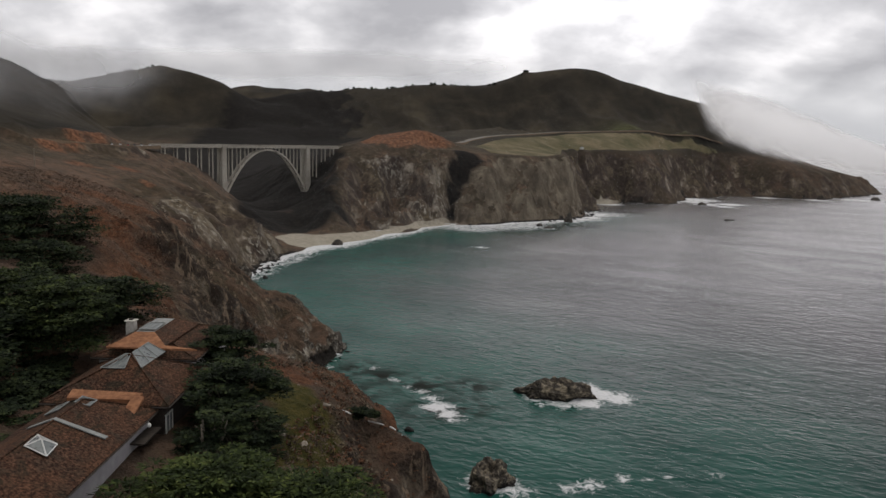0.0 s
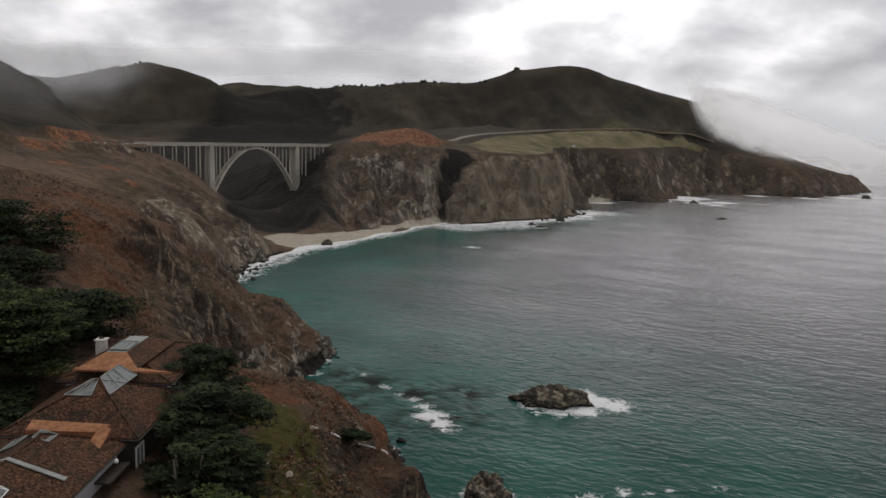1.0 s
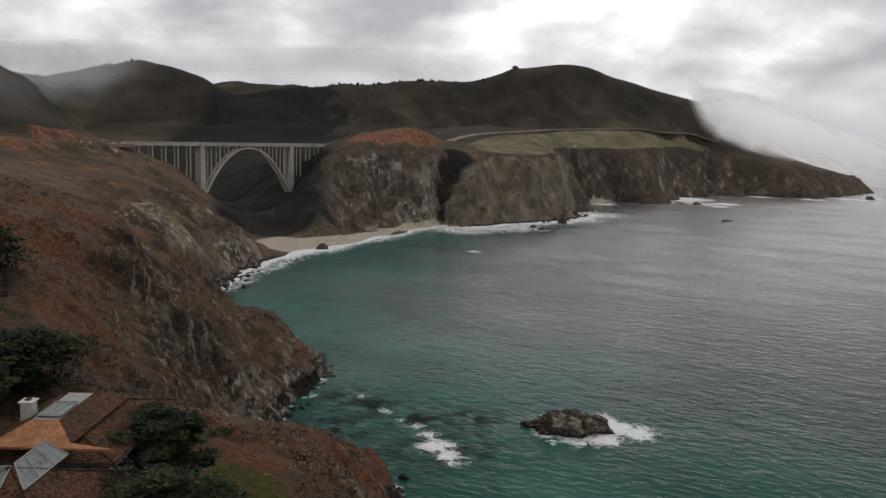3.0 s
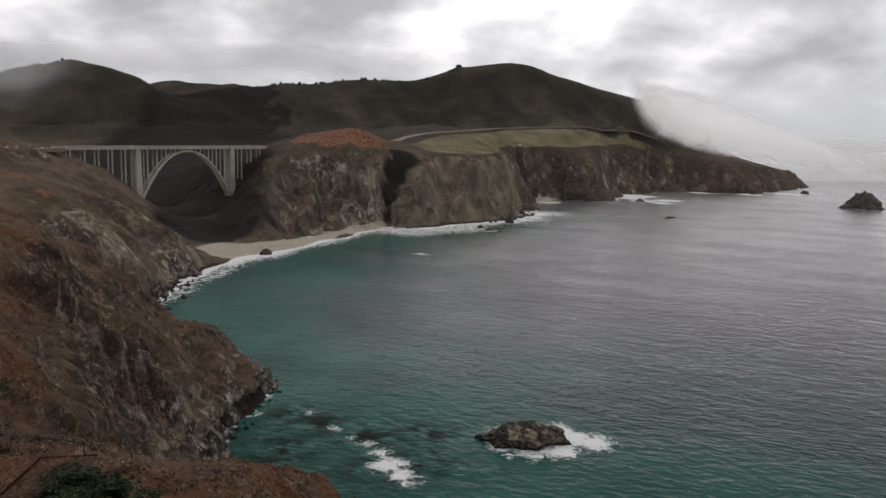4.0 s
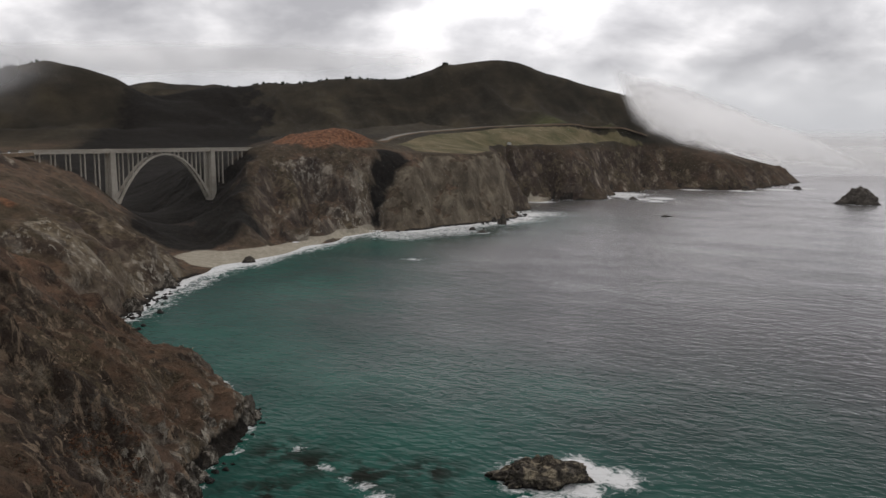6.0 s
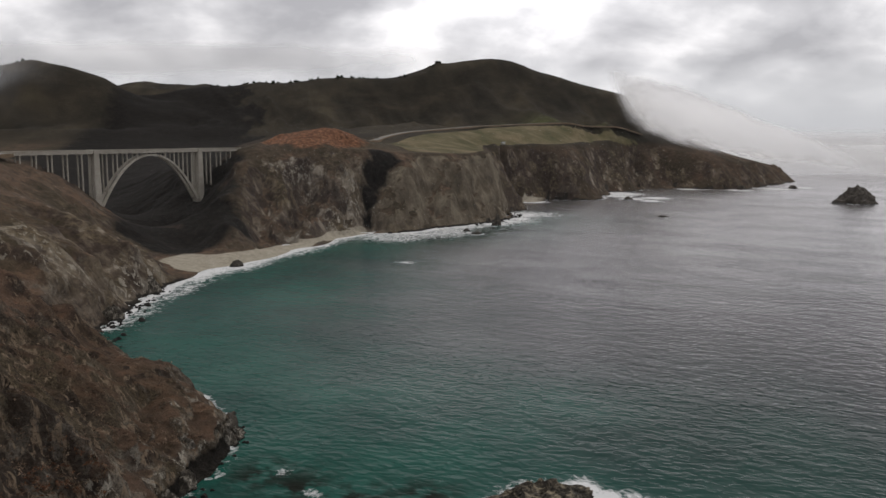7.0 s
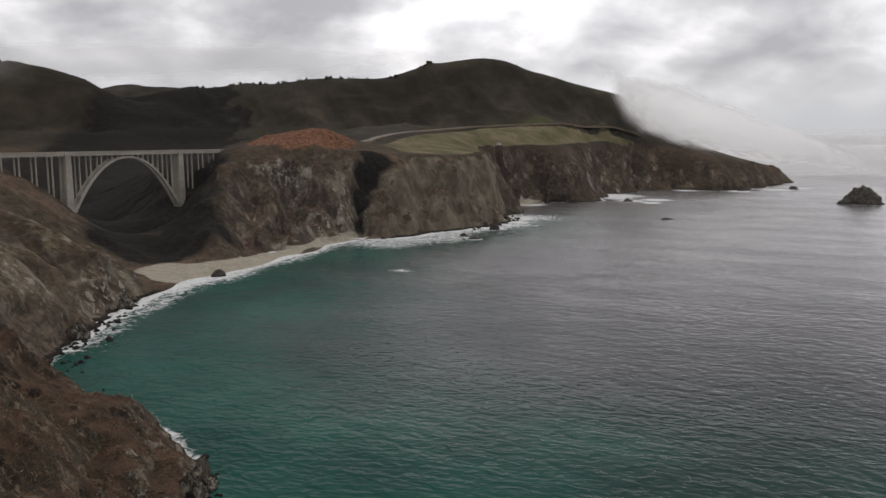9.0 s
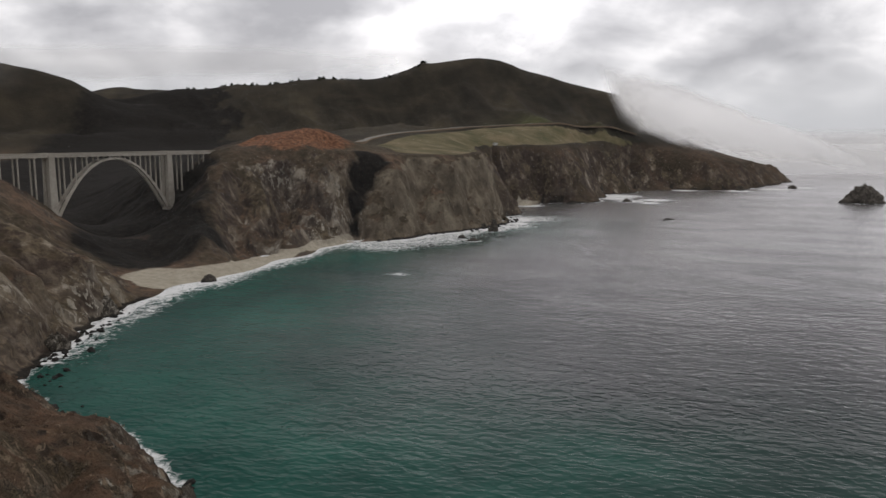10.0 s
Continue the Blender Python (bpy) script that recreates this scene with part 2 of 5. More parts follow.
def sea_material():
    s = Shader("sea_water")
    swell = s.noise(0.035, 3.0, 0.5, 0.3, stretch=(0.85, 1.15, 1, -38))
    chop = s.noise(0.12, 2.0, 0.5, 0.5, stretch=(0.8, 1.25, 1, -32))
    ripple = s.noise(0.34, 1.0, 0.5, 0.4, stretch=(0.8, 1.25, 1, -24))
    murk = s.noise(0.013, 4.0, 0.6)
    deep = s.ramp(murk, (0.35, (0.012, 0.014, 0.016)), (0.65, (0.019, 0.020, 0.022)))
    green = s.ramp(murk, (0.35, (0.007, 0.043, 0.035)), (0.65, (0.013, 0.078, 0.060)))
    col = s.mix(s.attribute("shallow"), deep, green)
    kelp = s.math("MULTIPLY", s.attribute("kelp"), s.ramp(s.noise(0.12, 5.0, 0.6), (0.42, 0.0), (0.54, 1.0)))
    col = s.mix(kelp, col, (0.014, 0.016, 0.013))
    f = s.attribute("foam")
    lace = s.ramp(s.noise(0.28, 9.0, 0.68, 1.2), (0.36, 0.0), (0.66, 1.0))
    f = s.math("ADD", s.math("MULTIPLY", f, 1.75), s.math("SUBTRACT", lace, 1.12))
    f = s.math("MULTIPLY", f, 1.7, True)
    col = s.mix(f, col, (0.62, 0.63, 0.64))
    still = s.attribute("chop")
    h = s.math("ADD", s.math("MULTIPLY", swell, 0.5), s.math("ADD", s.math("MULTIPLY", chop, 0.85), s.math("MULTIPLY", ripple, 0.5)))
    h = s.math("MULTIPLY", s.math("SUBTRACT", h, 0.92), still)
    s.bump(h, 2.3, 0.6)
    body = s.set(col, 0.9, spec=0.0)
    # gloss grows towards grazing sight, most on the open water
    soft = s.n.new("ShaderNodeBump")
    soft.inputs["Distance"].default_value, soft.inputs["Strength"].default_value = 2.3, 0.27
    s.l.new(h, soft.inputs["Height"])
    waves = soft.outputs[0]
    gust = s.noise(0.016, 5.0, 0.6, 0.6, stretch=(0.5, 1.6, 1, -30))
    lean = s.n.new("ShaderNodeLayerWeight")
    lean.inputs["Blend"].default_value = 0.5
    s.l.new(waves, lean.inputs["Normal"])
    gloss = s.ramp(lean.outputs["Facing"], (0.38, 0.010), (0.60, 0.034), (0.76, 0.165), (0.87, 0.45), (0.95, 0.68))
    gloss = s.math("MULTIPLY", gloss, s.math("ADD", s.math("MULTIPLY", s.attribute("gleam"), 0.72), 0.28))
    gloss = s.math("MULTIPLY", gloss, s.math("ADD", s.math("MULTIPLY", gust, 0.7), 0.65))
    gloss = s.math("MULTIPLY", gloss, s.math("SUBTRACT", 1.0, s.math("MULTIPLY", kelp, 0.85)))
    gloss = s.math("MULTIPLY", gloss, s.math("SUBTRACT", 1.0, f), True)
    mirror, both = s.n.new("ShaderNodeBsdfGlossy"), s.n.new("ShaderNodeMixShader")
    mirror.inputs["Roughness"].default_value = 0.24
    mirror.inputs["Color"].default_value = (1.0, 0.985, 0.99, 1)
    s.l.new(waves, mirror.inputs["Normal"])
    s.l.new(gloss, both.inputs[0])
    s.l.new(s.bsdf.outputs[0], both.inputs[1])
    s.l.new(mirror.outputs[0], both.inputs[2])
    s.l.new(both.outputs[0], s.n["Material Output"].inputs["Surface"])
    return body


MAT_GROUND, MAT_SEA = terrain_material(), sea_material()
MAT_CONCRETE = grainy("weathered_concrete", (0.27, 0.245, 0.205), (0.46, 0.43, 0.37), 0.8, 0.9, 0.03)
MAT_ASPHALT = grainy("asphalt", (0.13, 0.125, 0.115), (0.24, 0.23, 0.21), 1.5, 0.9, 0.01)
MAT_DIRT = grainy("road_verge", (0.10, 0.070, 0.044), (0.20, 0.150, 0.103), 0.6, 0.95, 0.03)


def shingle_material():
    s = Shader("mossy_shingles")
    fine, mid_, wide = s.noise(3.2, 7.0, 0.7), s.noise(0.8, 6.0, 0.65), s.noise(0.16, 4.0)
    sep = s.n.new("ShaderNodeSeparateXYZ")
    s.l.new(s.coord, sep.inputs[0])
    course = s.math("FRACT", s.math("MULTIPLY", sep.outputs[2], 7.0))
    col = s.ramp(fine, (0.36, (0.012, 0.007, 0.005)), (0.50, (0.050, 0.026, 0.018)), (0.62, (0.150, 0.086, 0.056)))
    col = s.mix(s.ramp(mid_, (0.46, 0.0), (0.62, 0.75)), col, s.ramp(fine, (0.35, (0.014, 0.013, 0.010)), (0.65, (0.052, 0.046, 0.034))))
    col = s.mix(s.ramp(wide, (0.40, 0.0), (0.60, 0.6)), col, s.ramp(fine, (0.40, (0.030, 0.016, 0.011)), (0.60, (0.150, 0.072, 0.040))))
    col = s.mix(s.ramp(s.noise(0.45, 5.0, 0.7, 1.0, stretch=(1.0, 0.35, 1.0)), (0.54, 0.0), (0.62, 0.7)), col, (0.022, 0.021, 0.014))
    s.bump(s.math("ADD", s.math("MULTIPLY", course, 0.5), fine), 0.12, 1.0)
    return s.set(col, 0.95, spec=0.1)


MAT_SHINGLE = shingle_material()
MAT_CEDAR = grainy("new_cedar_shingles", (0.13, 0.056, 0.028), (0.36, 0.17, 0.085), 1.6, 0.85, 0.06)
MAT_STUCCO = grainy("pale_stucco", (0.27, 0.26, 0.27), (0.42, 0.41, 0.41), 0.7, 0.9, 0.01)
MAT_TIMBER = grainy("dark_timber", (0.020, 0.016, 0.013), (0.055, 0.045, 0.037), 3.0, 0.8, 0.02)
MAT_WHITE = grainy("white_paint", (0.48, 0.48, 0.46), (0.70, 0.70, 0.68), 2.0, 0.6, 0.004)
MAT_CHIMNEY = grainy("whitewashed_masonry", (0.36, 0.34, 0.30), (0.60, 0.58, 0.53), 2.5, 0.9, 0.03)
MAT_LEAD = grainy("lead_flashing", (0.16, 0.17, 0.16), (0.30, 0.31, 0.30), 1.5, 0.6, 0.01)
MAT_BARK = grainy("grey_bark", (0.05, 0.042, 0.034), (0.15, 0.13, 0.105), 2.5, 0.9, 0.04)
MAT_DEADWOOD = grainy("bleached_wood", (0.15, 0.13, 0.10), (0.34, 0.30, 0.25), 2.5, 0.9, 0.02)


def glass_material():
    s = Shader("skylight_glass")
    haze = s.noise(1.2, 5.0, 0.6)
    s.put(s.ramp(haze, (0.35, 0.25), (0.7, 0.5)), s.bsdf.inputs["Roughness"])
    return s.set(s.ramp(haze, (0.35, (0.07, 0.08, 0.08)), (0.7, (0.17, 0.19, 0.185))), spec=0.4)


def leaf_material(name, dark, mid_, light):
    s = Shader(name)
    tone = s.math("ADD", s.math("MULTIPLY", s.island(), 0.40), s.math("MULTIPLY", s.ramp(s.noise(0.42, 3.0, 0.6, stretch=(0.7, 0.7, 1.6)), (0.34, 0.0), (0.66, 1.0)), 0.55))
    s.bsdf.inputs["Subsurface Weight"].default_value = 0.0
    return s.set(s.ramp(tone, (0.25, dark), (0.55, mid_), (0.9, light)), 0.85, spec=0.15)


MAT_GLASS = glass_material()
MAT_CYPRESS = leaf_material("cypress_leaves", (0.006, 0.010, 0.005), (0.019, 0.029, 0.012), (0.058, 0.074, 0.026))
MAT_CYPRESS_FRESH = leaf_material("fresh_cypress_leaves", (0.007, 0.012, 0.004), (0.024, 0.036, 0.011), (0.074, 0.092, 0.026))
MAT_CYPRESS_BRIGHT = leaf_material("bright_cypress_leaves", (0.011, 0.018, 0.005), (0.036, 0.052, 0.013), (0.100, 0.118, 0.030))
MAT_SAGE = leaf_material("grey_sage", (0.034, 0.026, 0.017), (0.100, 0.076, 0.052), (0.19, 0.150, 0.110))
MAT_RUST = leaf_material("rust_scrub", (0.048, 0.023, 0.013), (0.130, 0.060, 0.032), (0.22, 0.108, 0.056))
MAT_SCRUB = leaf_material("dry_scrub", (0.050, 0.036, 0.025), (0.140, 0.095, 0.066), (0.28, 0.21, 0.150))


def rock_material(name, pale):
    s = Shader(name)
    streak, fine = s.noise(0.35, 8.0, 0.68, 0.8), s.noise(1.6, 6.0, 0.65)
    height = s.n.new("ShaderNodeSeparateXYZ")
    s.l.new(s.coord, height.inputs[0])
    col = s.ramp(streak, (0.34, (0.018, 0.016, 0.014)), (0.49, (0.068, 0.058, 0.046)), (0.66, pale))
    col = s.mix(s.ramp(fine, (0.38, 0.7), (0.50, 0.0)), col, (0.015, 0.013, 0.011))
    tide = s.math("ADD", s.math("MULTIPLY", height.outputs[2], 0.55), s.math("MULTIPLY", s.math("SUBTRACT", fine, 0.5), 2.0))
    col = s.mix(s.ramp(tide, (0.35, 1.0), (0.75, 0.0)), col, (0.012, 0.011, 0.010))
    s.bump(s.math("ADD", streak, s.math("MULTIPLY", fine, 0.4)), 0.8, 1.0)
    return s.set(col, 0.8, spec=0.25)


MAT_SEA_ROCK = rock_material("barnacled_rock", (0.34, 0.29, 0.205))
MAT_STACK = rock_material("stack_rock", (0.13, 0.115, 0.10))
MAT_DARK_ROCK = rock_material("dark_rock", (0.085, 0.072, 0.058))
MAT_CRAG = rock_material("streaked_crag", (0.36, 0.33, 0.28))

# ---- noise on arrays ----
PERM = np.random.RandomState(7).permutation(256)


def vnoise(x, y, z):
    """Smooth value noise in 0..1 on arrays."""
    x, y, z = (np.asarray(v, float) for v in (x, y, z))
    xi, yi, zi = (np.floor(v).astype(int) for v in (x, y, z))
    fx, fy, fz = ((v - i) for v, i in ((x, xi), (y, yi), (z, zi)))
    fx, fy, fz = (f * f * f * (f * (f * 6 - 15) + 10) for f in (fx, fy, fz))

    def corner(a, b, c):
        return PERM[(PERM[(PERM[(xi + a) & 255] + yi + b) & 255] + zi + c) & 255] / 255.0

    def along(b, c):
        return corner(0, b, c) * (1 - fx) + corner(1, b, c) * fx

    return (along(0, 0) * (1 - fy) + along(1, 0) * fy) * (1 - fz) + (along(0, 1) * (1 - fy) + along(1, 1) * fy) * fz


def fbm(x, y, z, size, octaves=4, gain=0.5):
    """Fractal noise about 0, of amplitude about 1; size: metres of the largest feature."""
    out, amp, k, total = 0.0, 1.0, 1.0 / size, 0.0
    for o in range(octaves):
        out = out + amp * (vnoise(x * k + 17.3 * o, y * k - 5.1 * o, z * k + 3.7 * o) * 2 - 1)
        total, amp, k = total + amp, amp * gain, k * 2.03
    return out / total * 1.6


def ridged(x, y, z, size, octaves=4, gain=0.5):
    out, amp, k, total = 0.0, 1.0, 1.0 / size, 0.0
    for o in range(octaves):
        n = 1 - np.abs(vnoise(x * k + 9.2 * o, y * k + 4.4 * o, z * k - 2.9 * o) * 2 - 1) * 1.6
        out, total, amp, k = out + amp * n, total + amp, amp * gain, k * 2.1
    return out / total


def step(a, b, v):
    t = np.clip((v - a) / (b - a), 0, 1)
    return t * t * (3 - 2 * t)


# ---- the lie of the land ----
# shore: x, y, how far back the brink stands and how high it is
SHORE_NEAR = [
    (8, -60, 6, 34), (6, 20, 6, 34), (3, 80, 4, 33), (1, 122, 3, 30), (-6, 146, 4, 27), (-11, 168, 5, 23), (-15, 192, 5, 15),
    (-18, 212, 4, 10), (-22, 226, 4, 9), (-28, 230, 5, 11), (-36, 228, 6, 12), (-44, 226, 6, 12), (-50, 232, 6, 10), (-54, 244, 6, 13),
    (-57, 258, 6, 14), (-58, 272, 7, 13), (-56, 286, 7, 12), (-52, 299, 4, 12), (-51, 312, 5, 13)]
SHORE_COVE = [
    (-56, 327, 5, 11), (-63, 345, 7, 12), (-76, 366, 7, 7), (-90, 384, 7, 5), (-111, 393, 7, 5), (-126, 425, 7, 5),
    (-133, 458, 8, 6), (-133, 490, 8, 8), (-131, 517, 7, 10), (-128, 550, 6, 8), (-126, 570, 6, 7)]
SHORE_HEADLAND = [
    (-6, 803, 9, 6), (34, 817, 8, 14), (68, 853, 8, 18), (110, 883, 8, 20), (138, 913, 8, 20), (160, 945, 6, 16), (166, 975, 10, 30),
    (168, 1000, 12, 40), (180, 1090, 14, 40), (197, 1137, 14, 45), (259, 1176, 10, 55), (278, 1172, 12, 55), (352, 1238, 12, 45), (385, 1313, 14, 45)]
SHORE_FAR = [
    (481, 1395, 16, 45), (560, 1400, 16, 42), (636, 1386, 16, 36), (700, 1430, 16, 34), (760, 1490, 16, 30), (840, 1570, 14, 24),
    (900, 1640, 10, 10), (900, 1720, 10, 12), (850, 1900, 14, 20)]
# points of the slopes: x, y, z
BEACH = [(-142, 590, 11), (-108, 585, -3), (-134, 604, 4), (-117, 603, 0), (-90, 652, 0), (-64, 708, 0), (-33, 757, 0), (-142, 622, 5), (-132, 662, 5), (-104, 650, 4), (-78, 688, 4), (-66, 728, 5), (-38, 784, 6), (-88, 694, 12), (-60, 742, 14), (-30, 795, 16), (-118, 672, 8)]
BENCH = [(-14, 116, 40), (-26, 95, 48), (-24, 111, 48), (-20, 141, 41), (-28, 136, 46), (-45, 125, 53), (-62, 100, 55), (-55, 137, 54), (-78, 140, 60),
         (-24, 178, 29), (-38, 180, 32), (-32, 212, 17), (-42, 205, 20), (-52, 218, 12), (-50, 190, 24), (-60, 160, 42), (-20, 60, 46), (-45, 60, 52), (-20, 0, 46), (-60, 20, 55)]
HILLSIDE = [(-66, 220, 24), (-80, 179, 58), (-94, 180, 66), (-79, 217, 42), (-89, 234, 52), (-91, 267, 38), (-79, 277, 30), (-70, 307, 20), (-69, 326, 19),
            (-110, 287, 57), (-104, 338, 30), (-85, 332, 22), (-118, 335, 43), (-128, 362, 36), (-100, 362, 13), (-118, 388, 15), (-128, 318, 57), (-122, 402, 14), (-150, 400, 33), (-155, 460, 35), (-148, 498, 28), (-142, 549, 27), (-159, 498, 34), (-194, 503, 50),
            (-156, 567, 29), (-150, 540, 27), (-185, 585, 42), (-152, 628, 7), (-165, 645, 16), (-182, 678, 24), (-211, 717, 32), (-222, 709, 44), (-236, 695, 57)]
ROAD_BENCH = [(-250, 676, 67), (-262, 662, 74), (-270, 640, 76), (-278, 610, 75.5), (-284, 560, 74), (-285, 480, 75), (-270, 400, 77), (-235, 330, 79), (-190, 270, 80),
              (-150, 210, 79), (-122, 150, 76), (-105, 100, 71), (-230, 520, 63), (-228, 600, 60), (-205, 400, 65), (-165, 330, 69), (-110, 60, 70)]
UPPER_HILL = [(-302, 600, 86), (-310, 640, 88), (-360, 560, 104), (-330, 440, 100), (-280, 330, 98), (-220, 220, 98), (-170, 120, 92), (-150, 40, 90), (-200, -60, 110),
              (-420, 700, 112), (-517, 900, 166), (-485, 900, 154), (-455, 905, 136), (-400, 860, 100), (-600, 900, 190), (-700, 500, 200), (-500, 300, 170)]
CANYON = [(-140, 690, 5), (-185, 765, 6), (-225, 850, 9), (-290, 920, 16), (-390, 1010, 34), (-480, 1150, 62), (-262, 760, 52), (-290, 800, 60),
          (-156, 812, 34), (-121, 800, 60), (-119, 742, 36), (-114, 690, 15), (-180, 880, 50), (-220, 960, 50), (-121, 842, 77)]
LEFT_MOUNTAIN = [(-853, 1500, 200), (-754, 1500, 168), (-695, 1500, 179), (-636, 1500, 193), (-553, 1500, 208), (-492, 1500, 197), (-428, 1500, 176), (-380, 1500, 140),
                 (-560, 1250, 72), (-650, 1250, 84), (-560, 1800, 130), (-800, 1800, 140), (-450, 1750, 110)]
RIDGE = [(-379, 1050, 42), (-372, 1150, 54), (-359, 1250, 64), (-400, 1650, 146), (-346, 1650, 166), (-303, 1650, 177), (-193, 1650, 186), (-82, 1650, 194), (-37, 1650, 197), (31, 1650, 196), (76, 1650, 199),
         (110, 1650, 210), (138, 1650, 222), (147, 1650, 230), (163, 1650, 225), (201, 1650, 231), (235, 1650, 236), (264, 1650, 238), (293, 1650, 234), (328, 1650, 224), (358, 1650, 212), (405, 1650, 203), (447, 1650, 190),
         (495, 1650, 180), (532, 1650, 171), (556, 1645, 163), (580, 1630, 140), (600, 1600, 108),
         (-260, 1400, 76), (-150, 1450, 92), (-40, 1460, 106), (60, 1470, 122), (160, 1520, 150), (260, 1530, 156), (350, 1540, 148), (450, 1560, 136), (520, 1570, 122),
         (-300, 1850, 110), (0, 1900, 130), (250, 1950, 150), (450, 1900, 120), (620, 1800, 70)]
PLATEAU = [(-104, 870, 80), (-87, 885, 85), (-69, 900, 92), (-47, 908, 98), (-31, 908, 97), (-15, 900, 87), (2, 905, 82), (-110, 960, 86), (-60, 965, 86), (-12, 972, 82), (10, 1000, 82.5), (16, 1020, 86), (33, 1060, 90), (59, 1110, 94),
           (96, 1170, 96.5), (145, 1230, 101), (198, 1290, 104), (263, 1340, 108), (365, 1400, 112), (424, 1430, 114), (60, 990, 76), (100, 1040, 79), (130, 1100, 83), (225, 1220, 90), (300, 1300, 95), (350, 1350, 98),
           (258, 1420, 121), (325, 1450, 136), (354, 1440, 124), (396, 1445, 117), (470, 1450, 100), (560, 1500, 80), (679, 1560, 60), (758, 1600, 48), (859, 1650, 30), (-100, 1100, 74), (-20, 1180, 90), (30, 1260, 106), (110, 1330, 122), (-150, 1300, 72)]
CLIFF_TOP = [(-118, 836, 77), (-95, 838, 77), (-70, 846, 76), (-42, 852, 76), (-12, 864, 76), (12, 882, 75), (38, 895, 72), (62, 910, 71), (90, 928, 70), (112, 945, 69),
             (135, 966, 70), (146, 1000, 71), (152, 1060, 72), (164, 1110, 74), (200, 1160, 75), (250, 1192, 76), (278, 1200, 76), (330, 1268, 78), (370, 1340, 80), (430, 1400, 82)]


def rim_points(line, pitch=17.0, inland=15.0):
    """The rim of a cliff at an even pitch, and a second line a little way inland of it."""
    out = []
    for (ax, ay, az), (bx, by, bz) in zip(line, line[1:]):
        run = math.hypot(bx - ax, by - ay)
        lx, ly = -(by - ay) / run * inland, (bx - ax) / run * inland
        n = max(1, round(run / pitch))
        for i in range(n):
            t = i / n
            x, y, z = ax + (bx - ax) * t, ay + (by - ay) * t, az + (bz - az) * t
            out += [(x, y, z), (x + lx, y + ly, z + 1.5)]
    return out


def shore_points(line):
    """Waterline, brink and sea floor along a shore whose land lies to the left of its run."""
    out = []
    for i, (x, y, back, high) in enumerate(line):
        a, b = line[max(i - 1, 0)], line[min(i + 1, len(line) - 1)]
        tx, ty = b[0] - a[0], b[1] - a[1]
        n = math.hypot(tx, ty)
        lx, ly = -ty / n, tx / n
        out += [(x, y, 0.0), (x + lx * back, y + ly * back, high), (x - lx * 12, y - ly * 12, -9.0), (x - lx * 45, y - ly * 45, -16.0)]
    return out


FLOOR = [(60, 100, -22), (80, 300, -24), (0, 450, -20), (-60, 520, -10), (-40, 600, -12), (60, 700, -20), (200, 800, -26), (400, 1000, -26), (250, 500, -30),
         (600, 1200, -26), (900, 1400, -26), (1000, 900, -30), (500, 300, -34), (300, 0, -34), (1200, 1700, -26), (1000, 2200, -10)]
CONTROL = np.array(sum([shore_points(s) for s in (SHORE_NEAR, SHORE_COVE, SHORE_HEADLAND, SHORE_FAR)], [])
                   + BEACH + BENCH + HILLSIDE + ROAD_BENCH + UPPER_HILL + CANYON + LEFT_MOUNTAIN + RIDGE + PLATEAU + rim_points(CLIFF_TOP[4:]) + CLIFF_TOP[:4] + FLOOR, float)
SOFT = 3.0


def spread():
    """Weights of a smooth surface through the lines of the land."""
    d = np.hypot(CONTROL[:, None, 0] - CONTROL[None, :, 0], CONTROL[:, None, 1] - CONTROL[None, :, 1])
    n = len(CONTROL)
    a = np.zeros((n + 3, n + 3))
    a[:n, :n] = np.sqrt(d * d + SOFT**2) - np.eye(n) * 0.6
    a[:n, n], a[:n, n + 1:] = 1, CONTROL[:, :2] / 1000
    a[n:, :n] = a[:n, n:].T
    return np.linalg.lstsq(a, np.r_[CONTROL[:, 2], 0, 0, 0], rcond=None)[0]


WEIGHTS = spread()


def land(x, y):
    """Height of the smooth land."""
    shape = np.shape(x)
    x, y = np.ravel(np.asarray(x, float)), np.ravel(np.asarray(y, float))
    out = WEIGHTS[-3] + WEIGHTS[-2] * x / 1000 + WEIGHTS[-1] * y / 1000
    for (cx, cy, _), w in zip(CONTROL, WEIGHTS):
        out += w * np.sqrt((x - cx) ** 2 + (y - cy) ** 2 + SOFT**2)
    return out.reshape(shape)


def spots(x, y, some):
    """Soft round patches: x, y, radius."""
    out = np.zeros(np.shape(x))
    for cx, cy, r in some:
        out = np.maximum(out, np.exp(-(((x - cx) ** 2 + (y - cy) ** 2) / r**2)))
    return out


def along_line(x, y, line):
    """Distance in plan to a line of points."""
    best = np.full(np.shape(x), 1e9)
    for a, b in zip(line, line[1:]):
        ax, ay, bx, by = a[0], a[1], b[0], b[1]
        t = np.clip(((x - ax) * (bx - ax) + (y - ay) * (by - ay)) / ((bx - ax) ** 2 + (by - ay) ** 2), 0, 1)
        best = np.minimum(best, np.hypot(x - ax - t * (bx - ax), y - ay - t * (by - ay)))
    return best


def runs(*stretches):
    """Grid lines: start, then (end, pitch) for each stretch."""
    out = [np.array([stretches[0]], float)]
    for end, pitch in stretches[1:]:
        a = out[-1][-1]
        out.append(np.linspace(a, end, max(2, round(abs(end - a) / pitch) + 1))[1:])
    return np.concatenate(out)


ROAD_FAR = [(-118, 846), (-112, 870), (-100, 902), (-80, 935), (-50, 956), (-20, 968), (-2, 984), (10, 1000), (16, 1020), (33, 1060), (59, 1110), (96, 1170), (145, 1230), (198, 1290), (263, 1340), (365, 1400), (424, 1430), (500, 1470)]
ROAD_NEAR = [(-257, 668), (-270, 640), (-281, 608), (-292, 575), (-306, 540)]


